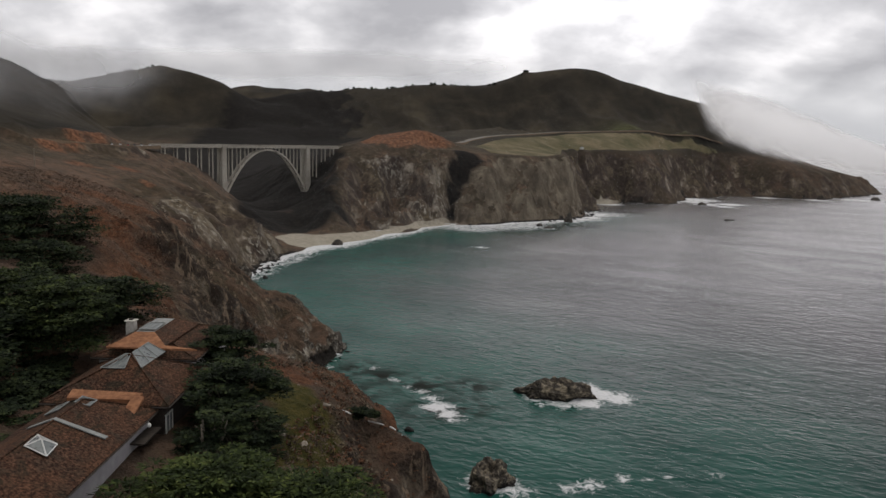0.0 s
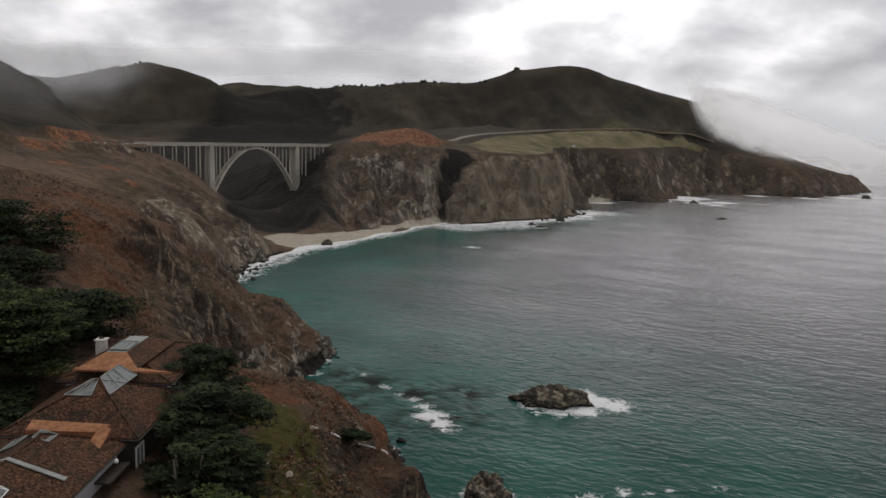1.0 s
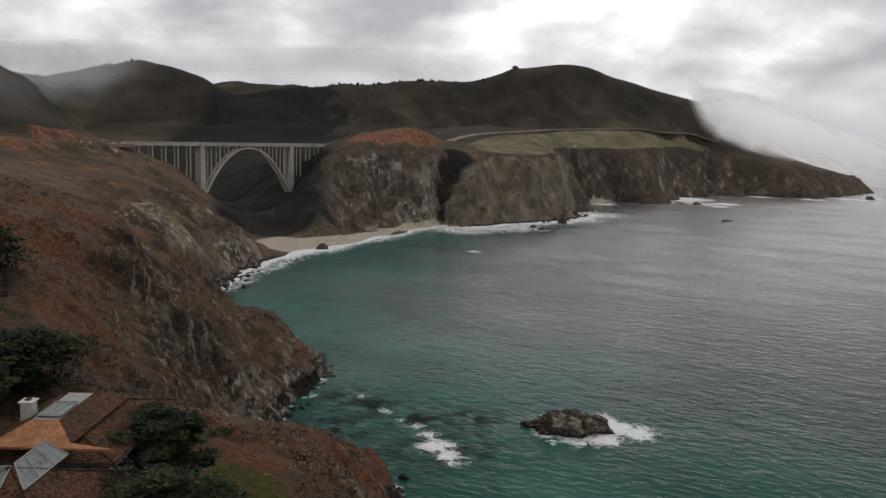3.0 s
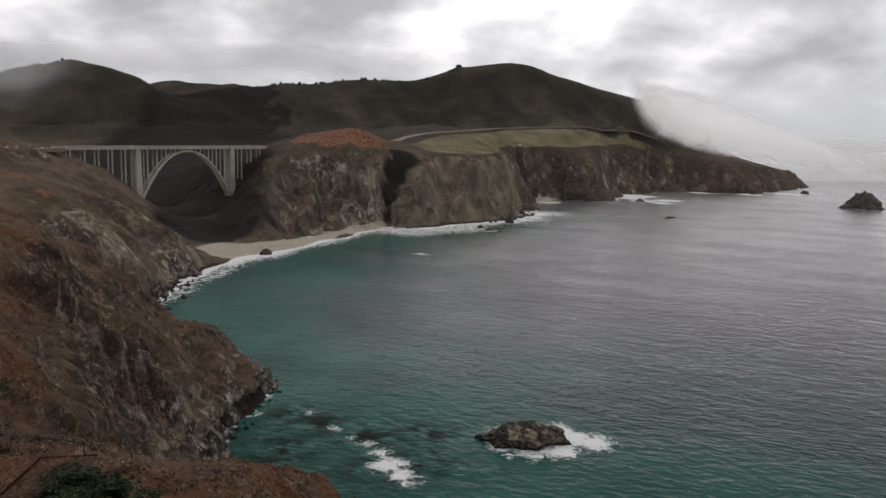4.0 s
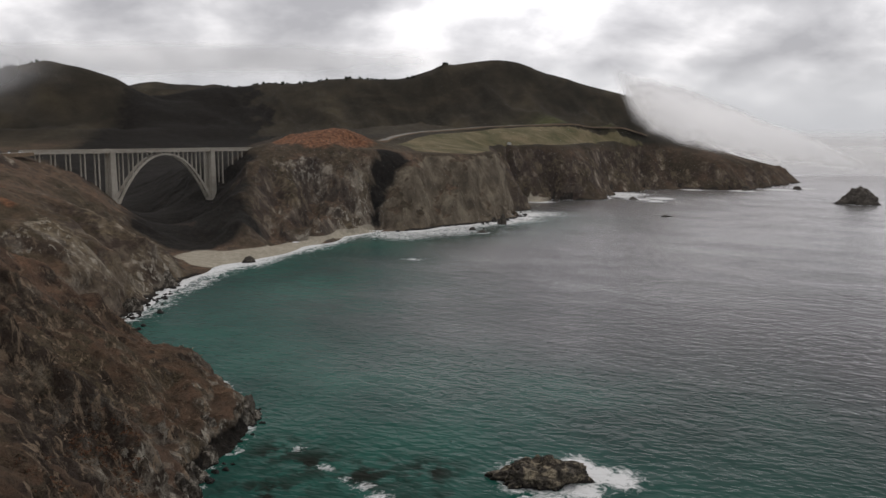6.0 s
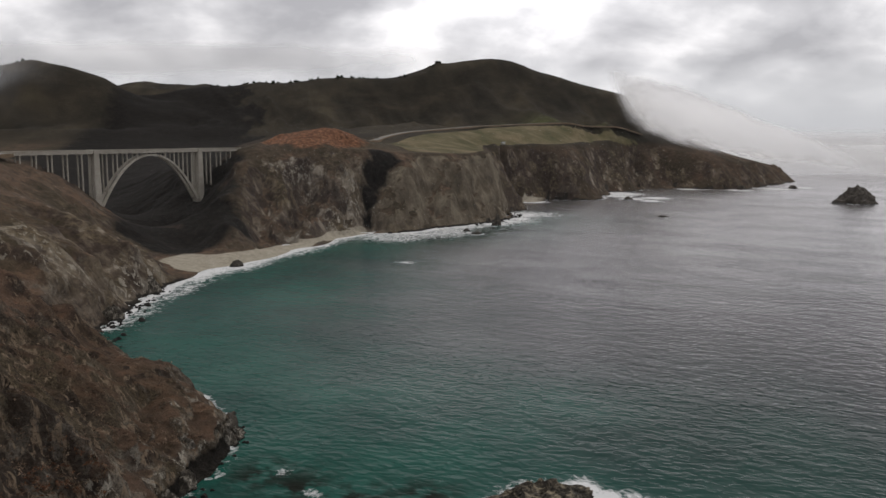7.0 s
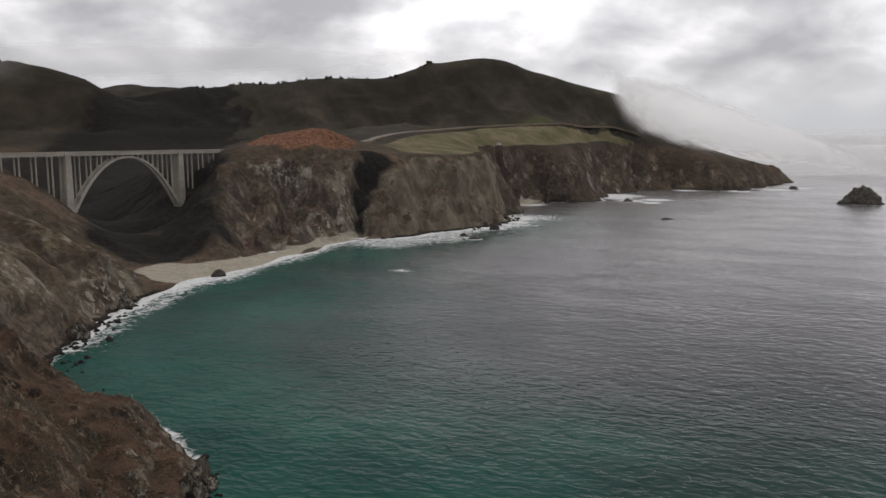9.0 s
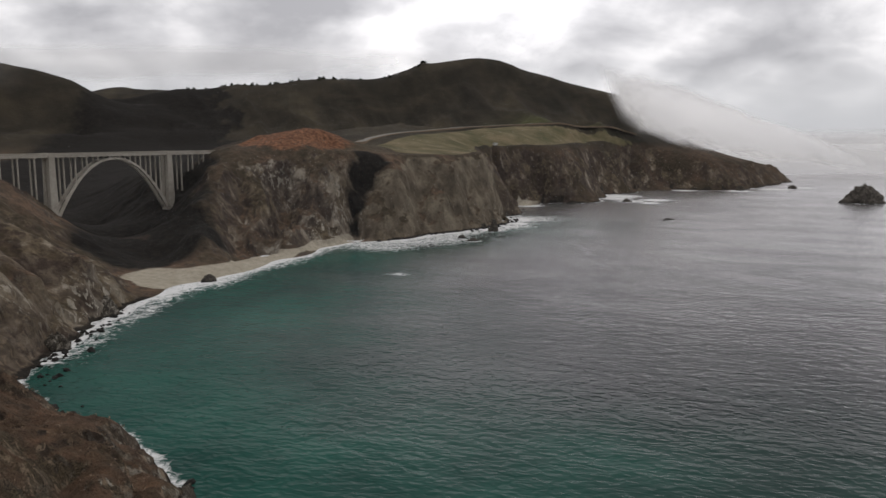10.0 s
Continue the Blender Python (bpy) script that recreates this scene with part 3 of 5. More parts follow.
# clefts (positive) and spurs (negative) of the headland's face: line, width, depth
GULLIES = [([(-4, 806), (4, 845), (14, 884)], 13, 9), ([(14, 812), (28, 850), (42, 888)], 15, -8), ([(-70, 724), (-62, 780), (-60, 835)], 10, 10), ([(-52, 742), (-44, 790), (-30, 850)], 11, -12),
           ([(-30, 772), (-24, 810), (-14, 860)], 9, -9), ([(58, 848), (62, 880), (74, 915)], 8, 12), ([(86, 872), (92, 900), (100, 935)], 9, -10), ([(112, 888), (112, 915), (118, 950)], 7, 9),
           ([(-112, 690), (-116, 740), (-120, 800)], 14, -10), ([(-92, 700), (-92, 760), (-92, 830)], 9, 9), ([(230, 1165), (225, 1200)], 12, 5), ([(310, 1205), (300, 1250)], 12, 5),
           ([(-112, 552), (-140, 580), (-170, 620)], 10, -7), ([(-122, 500), (-150, 520), (-190, 545)], 9, 8), ([(-128, 470), (-160, 480), (-200, 490)], 9, -6), ([(-110, 395), (-140, 420), (-180, 440)], 12, 10)]


CREST_RIGHT = [(-400, 1650), (556, 1645), (600, 1600)]
CREST_LEFT = [(-853, 1500), (-380, 1500)]


def relief(x, y):
    """Height of the land with its gullies, ribs and roughness, and how steep the smooth land is."""
    h = land(x, y)
    e = 2.5
    gx, gy = (land(x + e, y) - h) / e, (land(x, y + e) - h) / e
    steep = np.hypot(gx, gy)
    # ribs and gullies run down the fall line, so they are spread from where it meets the sea
    back = np.clip(h, 0, 90) * 0.7 / (steep**2 + 0.2)
    back = np.minimum(back, 45 / (steep + 0.05))
    fx, fy = x - gx * back, y - gy * back
    far = step(700, 1300, y)
    above = step(-1.0, 4.0, h)
    bold = step(0.3, 1.1, steep)
    road = np.minimum(along_line(x, y, ROAD_FAR), along_line(x, y, ROAD_NEAR))
    mead = meadow(x, y, h, steep)
    rim = 0.2 + 0.8 * step(5, 26, along_line(x, y, CLIFF_TOP))
    rim = rim * (1 - 0.75 * spots(x, y, [(-160, 740, 60), (-200, 820, 75), (-140, 790, 45), (-240, 900, 80)]))
    calm = rim * (1 - 0.93 * mead) * (1 - 0.95 * step(12, 6, road)) * (1 - 0.8 * step(20, 12, np.hypot(x + 48, (y - 88) / 1.9)))
    wobx, woby = 4 * fbm(x, y, h, 22, 2), 4 * fbm(x + 90, y, h, 22, 2)
    rib = ridged(fx + wobx, fy + woby, h * 0.05, 26, 3, 0.5) - 0.5
    groove = (ridged(fx * 1.2 + 0.6 * wobx, fy * 1.2 + 0.6 * woby, h * 0.02, 17, 2, 0.5) - 0.5) * step(480, 360, y) * step(8, 20, h)
    gully = ridged(fx * 0.5 + wobx, fy * 0.5 + woby, 0 * h, 37, 3, 0.5) - 0.5
    knob = fbm(x, y, h * 0.6, 8, 4, 0.62)
    # spurs and ravines of the far hills run down from their crests
    off_crest = np.minimum(along_line(x, y, CREST_RIGHT), along_line(x, y, CREST_LEFT))
    slant = x + 0.35 * y + 16 * fbm(x, y, 0 * x, 90, 3)
    broad = ridged(slant, y * 0.22, h * 0, 150, 4, 0.5) - 0.72 + 0.35 * (ridged(x, y, 0 * x, 120, 4, 0.5) - 0.5)
    lump = fbm(x, y, 0 * x, 3.2, 3, 0.6)
    buttress = (ridged(fx * 0.8 + 2 * wobx, fy * 0.8 + 2 * woby, 0 * h, 62, 4, 0.55) - 0.5) * step(620, 760, y) * step(2, 14, h) * step(70, 56, h) * step(0.3, 0.7, steep)
    for line, wide, deep in GULLIES:
        buttress = buttress - deep / 30.0 * np.exp(-((along_line(x, y, line) / wide) ** 2)) * step(1, 12, h) * step(71, 60, h)
    to_road = along_line(x, y, ROAD_NEAR)
    berm = 5.0 * np.exp(-(((to_road - 13) / 5) ** 2)) * step(655, 630, y) + 2.6 * np.exp(-(((along_line(x, y, ROAD_FAR) - 9) / 3.5) ** 2)) * step(925, 900, y) * step(-112, -104, x)
    crag = spots(x, y, [(-150, 520, 62), (-185, 585, 60), (-140, 450, 46), (-95, 235, 46), (-85, 290, 40), (-215, 640, 40), (-120, 360, 36)])
    bold = np.clip(bold + 0.75 * crag * step(0.15, 0.4, steep), 0, 1.2)
    out = h + above * calm * (groove * (0.4 + 3.2 * bold) + rib * (0.8 + 4.0 * bold) + gully * (1.5 + 9 * bold) * step(4, 25, h) + knob * (0.5 + 0.9 * bold) + lump * 0.45 * step(600, 350, y)
                              + broad * 44 * far * step(88, 125, h) * step(8, 110, off_crest) + buttress * 30) + berm
    # no buttress rises above the rim of its cliff
    out = np.where((y > 830) & (h > 4) & (h < 73), np.minimum(out, np.maximum(h, 0.55 * h + 33)), out)
    return out, steep, h


FIELDS = [(22, 985), (40, 925), (62, 922), (90, 932), (114, 950), (138, 978), (146, 1020), (150, 1060), (160, 1115), (200, 1170), (252, 1202), (285, 1214), (335, 1284), (400, 1378), (530, 1460),
          (424, 1424), (365, 1394), (263, 1334), (198, 1284), (150, 1222), (112, 1168), (80, 1110), (50, 1050)]


def inside(x, y, outline):
    """Whether places lie within an outline in plan."""
    out = np.zeros(np.shape(x), bool)
    for (ax, ay), (bx, by) in zip(outline, outline[1:] + outline[:1]):
        cross = (ay > y) != (by > y)
        out ^= cross & (x < (bx - ax) * (y - ay) / (by - ay + 1e-9) + ax)
    return out


def meadow(x, y, h, steep):
    """How much a place belongs to the mown fields on the far headland."""
    return np.where(inside(x, y, FIELDS), step(0.0, 9.0, along_line(x, y, FIELDS + FIELDS[:1])), 0.0)


def build_ground():
    xs = runs(-1300, (-300, 14), (-132, 2.6), (10, 0.95), (220, 2.0), (480, 5), (960, 8), (1100, 20))
    ys = runs(-120, (60, 6), (360, 1.0), (440, 1.5), (700, 2.4), (960, 1.6), (1300, 5), (1700, 8), (2300, 24))
    x, y = np.meshgrid(xs, ys)
    z, steep, h = relief(x, y)
    # rock faces are pushed sideways, so that they break into ledges and buttresses
    out = step(0.5, 1.2, steep) * step(-2, 3, h) * (3.2 + 0.8 * step(600, 760, y))
    gx, gy = np.gradient(h, xs, axis=1), np.gradient(h, ys, axis=0)
    lean = np.hypot(gx, gy) + 0.05
    crumble = 1.4 * (ridged(x, y, h, 17 + 15 * step(600, 760, y), 4, 0.56) - 0.5) + 0.7 * fbm(x, y, h, 9, 4, 0.6)
    askew = fbm(x + 400, y, h, 12, 4, 0.6) * 0.5
    dx, dy = out * (-gx / lean * crumble - gy / lean * askew), out * (-gy / lean * crumble + gx / lean * askew)
    nx, ny = len(xs), len(ys)
    me = bpy.data.meshes.new("ground")
    idx = np.arange(nx * ny).reshape(ny, nx)
    quad = np.stack([idx[:-1, :-1], idx[:-1, 1:], idx[1:, 1:], idx[1:, :-1]], -1).reshape(-1, 4)
    keep = (z.ravel()[quad].max(1) > -5)
    quad = quad[keep]
    used, inv = np.unique(quad, return_inverse=True)
    verts = np.stack([x + dx, y + dy, z], -1).reshape(-1, 3)[used]
    me.from_pydata(verts.tolist(), [], inv.reshape(-1, 4).tolist())
    steep2 = np.hypot(np.gradient(z, xs, axis=1), np.gradient(z, ys, axis=0))
    ragged = fbm(x, y, z, 30, 4)
    beach = along_line(x, y, [(-126, 622), (-97, 656), (-67, 709), (-39, 768), (-9, 814)])
    mound = np.clip(1.5 * spots(x, y, [(-47, 900, 28), (-66, 890, 24), (-30, 902, 22), (-86, 878, 18), (-52, 925, 24), (-62, 876, 20), (-40, 884, 18)]), 0, 1) * step(74, 78, z)
    layers = {
        "rock": np.clip(0.25 * spots(x, y, [(-46, 226, 18), (-60, 222, 16), (-34, 232, 12), (-68, 236, 14)]) + step(0.6, 1.4, steep2) * 0.9 + step(24, 6, h) * step(0.25, 0.6, steep2) * 0.6 + 0.75 * spots(x, y, [(-150, 525, 52), (-180, 585, 40), (-160, 470, 34)]) + 0.45 * spots(x, y, [(-88, 255, 26), (-72, 215, 18)]) - 0.3 * step(30, 60, h) * step(600, 300, y), 0, 1),
        "soil": np.clip(spots(x, y, [(-84, 178, 13), (-77, 168, 8), (-24, 160, 9), (-30, 222, 10), (-14, 128, 6), (-10, 150, 7), (-26, 104, 3), (-36, 133, 7), (-33, 127, 6), 
                                     (-284, 544, 12), (-281, 566, 13), (-285, 600, 14), (-286, 622, 13), (-279, 640, 9), (-246, 503, 12), (-232, 545, 10), (-197, 490, 10), (-108, 230, 18), (-128, 280, 14), (-101, 222, 15), (-97, 205, 14), (-92, 190, 14), (-128, 205, 12), (-140, 260, 9), (-26, 205, 9), (-37, 127, 5), (-40, 132, 5), (-33, 140, 6), (-22, 212, 8)]) * (0.85 + 0.55 * ragged) + 1.2 * mound, 0, 1),
        "bold": step(310, 540, y),
        "grass": meadow(x, y, h, steep),
        # canyon woods darkened with painted shade; the last spots shade the headland's cleft
        "woods_shade": np.clip(spots(x, y, [(-230, 860, 80), (-190, 800, 60), (-290, 930, 90), (-150, 760, 38), (-170, 900, 60), (-240, 1000, 90), (-350, 1100, 110), (-130, 720, 24), (-112, 706, 18), (-122, 690, 16), (-131, 822, 20), (-145, 811, 25), (-124, 683, 14), (-149, 698, 22), (-171, 701, 26), (-213, 794, 40), (-180, 802, 40), (-165, 835, 32), (-157, 884, 30), (-263, 959, 60), (-152, 660, 15), (-168, 672, 20), (-136, 672, 12)]) * step(90, 60, h) * 1.5 + 0.8 * step(30, -40, x + 60 + 0.28 * (y - 1100) + 60 * ragged) * step(940, 1040, y) * step(-440, -400, x) + 1.2 * spots(x, y, [(10, 876, 12), (22, 874, 12), (12, 864, 10), (4, 856, 9), (1, 842, 8), (-2, 828, 6)]), 0, 1),
        "tan": np.clip(spots(x, y, [(85, 890, 62), (135, 940, 60), (30, 850, 36)]) * 1.3, 0, 1),
        "sand": np.clip(np.maximum(step(16, 10, beach + step(640, 720, y) * 4), spots(x, y, [(-132, 640, 22), (-114, 640, 18)]) * 1.5) * step(7, 4, z) + spots(x, y, [(215, 1150, 34)]) * step(9, 4, z), 0, 1),
        # wet tide band; nearer than y 360 the darkening reaches about 6 m up
        "wet_dark": step(2.4 + 4.0 * step(360, 330, y), 0.4 + 2.0 * step(360, 330, y), z) * (1 - step(40, 30, beach)),
        # hill cover, plus a small share beyond y 960 that paints haze over cliffs
        "hill": np.clip(np.maximum(step(760, 960, y) * step(66, 84, h), step(79, 86, h) * step(-110, -150, x) * step(100, 200, y)) + 0.2 * step(960, 1120, y), 0, 1),
        "lush": np.clip(spots(x, y, [(262, 1415, 34), (310, 1432, 38), (350, 1436, 36), (396, 1440, 30)]) * 0.9 * step(1400, 1412, y + 0.12 * (300 - x)), 0, 1),
        "moss": np.clip(spots(x, y, [(-27, 105, 6), (-30, 112, 6), (-33, 118, 5), (-26, 98, 5), (-25, 91, 5)]) * 1.3, 0, 1),
        "pale": np.clip(spots(x, y, [(-44, 226, 20), (-58, 222, 18), (-31, 232, 14), (-68, 238, 16), (-55, 270, 16), (-72, 214, 14), (-58, 300, 26), (-22, 236, 14), (-56, 255, 18), (-62, 330, 14), (-40, 800, 26), (-66, 735, 16), (150, 950, 20), (-118, 520, 26), (-150, 540, 30), (-170, 590, 26)]) * step(30, 10, h) + 0.65 * spots(x, y, [(-93, 827, 7), (-83, 820, 8), (-69, 828, 9), (-98, 818, 7), (-57, 828, 8), (-48, 790, 9), (-15, 829, 12), (-12, 818, 9), (3, 836, 8)])
                        + 0.55 * spots(x, y, [(-178, 484, 16), (-163, 477, 14), (-153, 479, 12), (-164, 460, 14), (-179, 456, 12), (-200, 480, 12), (-229, 542, 9), (-214, 464, 9), (-62, 250, 14), (-64, 234, 12), (-60, 290, 10)])
                        + 0.9 * spots(x, y, [(-60, 309, 7), (-57, 303, 6), (-62, 300, 6), (-58, 296, 6)]), 0, 1),
    }
    for name, v in layers.items():
        a = me.attributes.new(name, "FLOAT", "POINT")
        a.data.foreach_set("value", v.ravel()[used].astype(np.float32))
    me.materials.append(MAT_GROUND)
    me.shade_smooth()
    return tagged(new("ground", me), "rugged coastal hills and cliffs covered with brown scrub", "ground", kind="structure")


build_ground()

# rocks in the water: x, y, half length, half width, height, turn
SEA_ROCKS = [(35.5, 266, 12.5, 7, 6.2, -4), (7, 192, 7.5, 6, 6, 60), (337, 941, 7, 3, 2.2, 0), (131, 868, 5, 4, 9.5, 20), (126, 893, 5, 3, 5, 10),
             (100, 800, 6, 3, 2.4, 0), (93, 822, 4, 3, 3, 40), (172, 1008, 5, 4, 7, 0), (688, 1112, 24, 15, 23, -20), (379, 1176, 7, 4, 4, 0),
             (790, 1556, 16, 9, 9, 30), (765, 1408, 8, 5, 6, 0), (384, 1296, 4, 4, 15, 0), (650, 1372, 9, 6, 8, 20), (-54, 322, 5, 4.5, 6.5, 30), (-96, 634, 6, 3.4, 4.4, 20)]


def build_sea():
    xs = runs(-4900, (-160, 300), (-140, 10), (80, 2.2), (220, 3.5), (480, 7), (1000, 16), (4900, 300))
    ys = runs(-4900, (40, 300), (100, 20), (440, 2.2), (700, 3.2), (1000, 4.5), (1450, 9), (1800, 40), (4900, 300))
    x, y = np.meshgrid(xs, ys)
    h = land(x, y)
    near = np.abs(y - 500) < 1500
    depth = np.where(near & (x < 1300), -h, 30.0)
    me = bpy.data.meshes.new("sea")
    nx, ny = len(xs), len(ys)
    idx = np.arange(nx * ny).reshape(ny, nx)
    quad = np.stack([idx[:-1, :-1], idx[:-1, 1:], idx[1:, 1:], idx[1:, :-1]], -1).reshape(-1, 4)
    me.from_pydata(np.stack([x, y, 0 * x], -1).reshape(-1, 3).tolist(), [], quad.tolist())
    wob = fbm(x, y, 0 * x, 70, 4)
    beach = along_line(x, y, [(-131, 458), (-130, 513), (-125, 572), (-114, 605), (-90, 650), (-60, 704), (-33, 764), (-2, 812), (33, 828), (69, 850)])
    foam = np.clip(step(5.5, 0.0, depth + 2.5 * wob) * (0.72 - 0.2 * step(345, 325, y) + 0.25 * wob * step(345, 325, y)), 0, 1)
    foam = np.maximum(foam, np.maximum(step(8, 1, beach + 3 * wob) * 0.8, step(26, 4, beach + 9 * wob) * 0.54))
    for rx, ry, a, b, _, _ in SEA_ROCKS:
        d = np.hypot(x - rx, y - ry)
        foam = np.maximum(foam, step(a * 1.7, a * 0.7, d + 3 * wob) * 0.6)
    foam = np.maximum(foam, spots(x, y, [(-8, 250, 6), (-4, 243, 5), (50, 268, 8), (56, 264, 7), (47, 275, 6), (44, 258, 6), (150, 930, 22), (178, 960, 22), (130, 880, 20), (400, 1280, 50), (386, 1232, 30), (388, 1185, 26), (404, 1152, 20), (430, 1200, 30), (372, 1250, 22), (640, 1360, 30), (725, 1390, 40), (790, 1420, 30), (560, 1385, 26), (230, 1140, 26), (152, 905, 16), (168, 930, 18), (186, 975, 16)]) * 0.95)
    foam = np.maximum(foam, spots(x, y, [(28, 190, 5), (34, 192, 5), (43, 196.5, 4), (50, 196.5, 2.5), (70, 200.5, 3.2), (56, 198.5, 2), (14, 186, 6), (22.7, 644, 9), (-14, 265, 4), (-10, 258, 5), (-2, 238, 4), (-25, 278, 3), (-19, 271, 2.5), (-34, 292, 3)]) * 0.62)
    head = along_line(x, y, [(20, 812), (36, 814), (70, 850), (112, 880), (140, 910), (163, 945), (172, 985)])
    foam = np.maximum(foam, np.maximum(step(16, 2, head + 6 * wob) * 0.8, step(95, 6, head + 30 * wob) * 0.63))
    foam = foam * step(1800, 1500, np.abs(y - 300))
    shore = along_line(x, y, [(-50, 240), (-56, 320), (-95, 385), (-128, 460), (-112, 550), (-100, 620), (-64, 712), (-6, 803), (70, 850), (130, 900)])
    shallow = np.clip(step(190, 30, shore + 28 * wob) * 0.88 + step(230, 40, np.hypot((x - 0) * 0.8, (y - 190) * 0.9) + 30 * wob) * 0.52 + step(260, 60, np.hypot(x - 20, (y - 330) * 0.8) + 40 * wob) * 0.08, 0, 1)
    kelp = spots(x, y, [(-30, 282, 12), (-14, 272, 12), (2, 250, 12), (4, 273, 10), (-10, 246, 12), (-38, 292, 10), (-40, 262, 14), (-46, 250, 12), (90, 806, 36), (50, 780, 30), (125, 838, 24), (20, 770, 20), (-40, 290, 10)])
    chop = 1.0 - 0.35 * step(340, 780, y + 0.35 * x + 50 * wob) * step(-50, 90, x + 20 * wob - 0.12 * (y - 500))
    chop = chop + 0.28 * step(170, 40, shore) * step(400, 480, y)
    # the open water mirrors more of the bright sky the flatter it is seen and the further it lies from the cliffs
    gleam = step(-150, 120, x + 40 * wob - 0.15 * (y - 500)) * (1 - 0.3 * step(90, 20, head))
    for name, v in (("gleam", gleam), ("foam", foam), ("shallow", shallow), ("kelp", kelp), ("chop", chop)):
        a = me.attributes.new(name, "FLOAT", "POINT")
        a.data.foreach_set("value", v.ravel().astype(np.float32))
    me.materials.append(MAT_SEA)
    me.shade_smooth()
    return tagged(new("water", me), "turquoise to grey sea with white surf along the shore", "sea", kind="structure")


build_sea()


# ---- building helpers ----
def part(name, bm, material, parent=None, label=""):
    """Links a bmesh as one mesh object, under a thing or a part if one is given."""
    me = bpy.data.meshes.new(name)
    bm.to_mesh(me)
    bm.free()
    if material:
        me.materials.append(material)
    ob = new(name, me)
    if parent is not None:
        ob.parent = parent
    if label:
        ob["label"] = label
    return ob


def add_box(bm, x0, x1, y0, y1, z0, z1, top=1.0, bevel=0.0):
    """A box, whose top may be narrower than its foot."""
    cx, cy = (x0 + x1) / 2, (y0 + y1) / 2
    pts = [(x, y, z0) for x, y in ((x0, y0), (x1, y0), (x1, y1), (x0, y1))]
    pts += [(cx + (x - cx) * top, cy + (y - cy) * top, z1) for x, y, _ in pts]
    v = [bm.verts.new(p) for p in pts]
    fs = [bm.faces.new([v[i] for i in q]) for q in ((3, 2, 1, 0), (4, 5, 6, 7), (0, 1, 5, 4), (1, 2, 6, 5), (2, 3, 7, 6), (3, 0, 4, 7))]
    if bevel:
        bmesh.ops.bevel(bm, geom=list({e for f in fs for e in f.edges}), offset=bevel, segments=1, affect="EDGES")
    return bm


def box(*a, **k):
    return add_box(bmesh.new(), *a, **k)


# far mountains behind the canyon
def build_far_range():
    xs, ys = np.linspace(-1900, 700, 120), np.linspace(2300, 3300, 40)
    x, y = np.meshgrid(xs, ys)
    z = 70 + 186 * np.exp(-(((y - 3000) / 420) ** 2)) * (0.75 + 0.25 * ridged(x, y, 0 * x, 600, 4)) + 34 * (ridged(x, y, 0 * x, 240, 4) - 0.5)
    me = bpy.data.meshes.new("distant_range")
    idx = np.arange(x.size).reshape(x.shape)
    quad = np.stack([idx[:-1, :-1], idx[:-1, 1:], idx[1:, 1:], idx[1:, :-1]], -1).reshape(-1, 4)
    me.from_pydata(np.stack([x, y, z], -1).reshape(-1, 3).tolist(), [], quad.tolist())
    a = me.attributes.new("hill", "FLOAT", "POINT")
    a.data.foreach_set("value", np.ones(x.size, np.float32))
    b = me.attributes.new("bold", "FLOAT", "POINT")
    b.data.foreach_set("value", np.ones(x.size, np.float32))
    me.materials.append(MAT_GROUND)
    me.shade_smooth()
    tagged(new("backdrop", me), "distant blue-grey mountain range under low cloud", "mountains", kind="structure")


build_far_range()

# ---- the arch bridge ----
BRIDGE_AT = Matrix.Translation((-216.4, 725.8, 0)) @ Matrix.Rotation(math.atan2(81.6, 63.3), 4, "Z")
SPAN, DECK_TOP, SPRING = 103.3, 76.6, 34.0


def arch_top(s):
    """Height of the back of the arch at s metres along the bridge."""
    k = (s - SPAN / 2) / (SPAN / 2 - 3.0)
    return SPRING + (DECK_TOP - 3.0 - SPRING) * (1 - abs(k) ** 2.15)


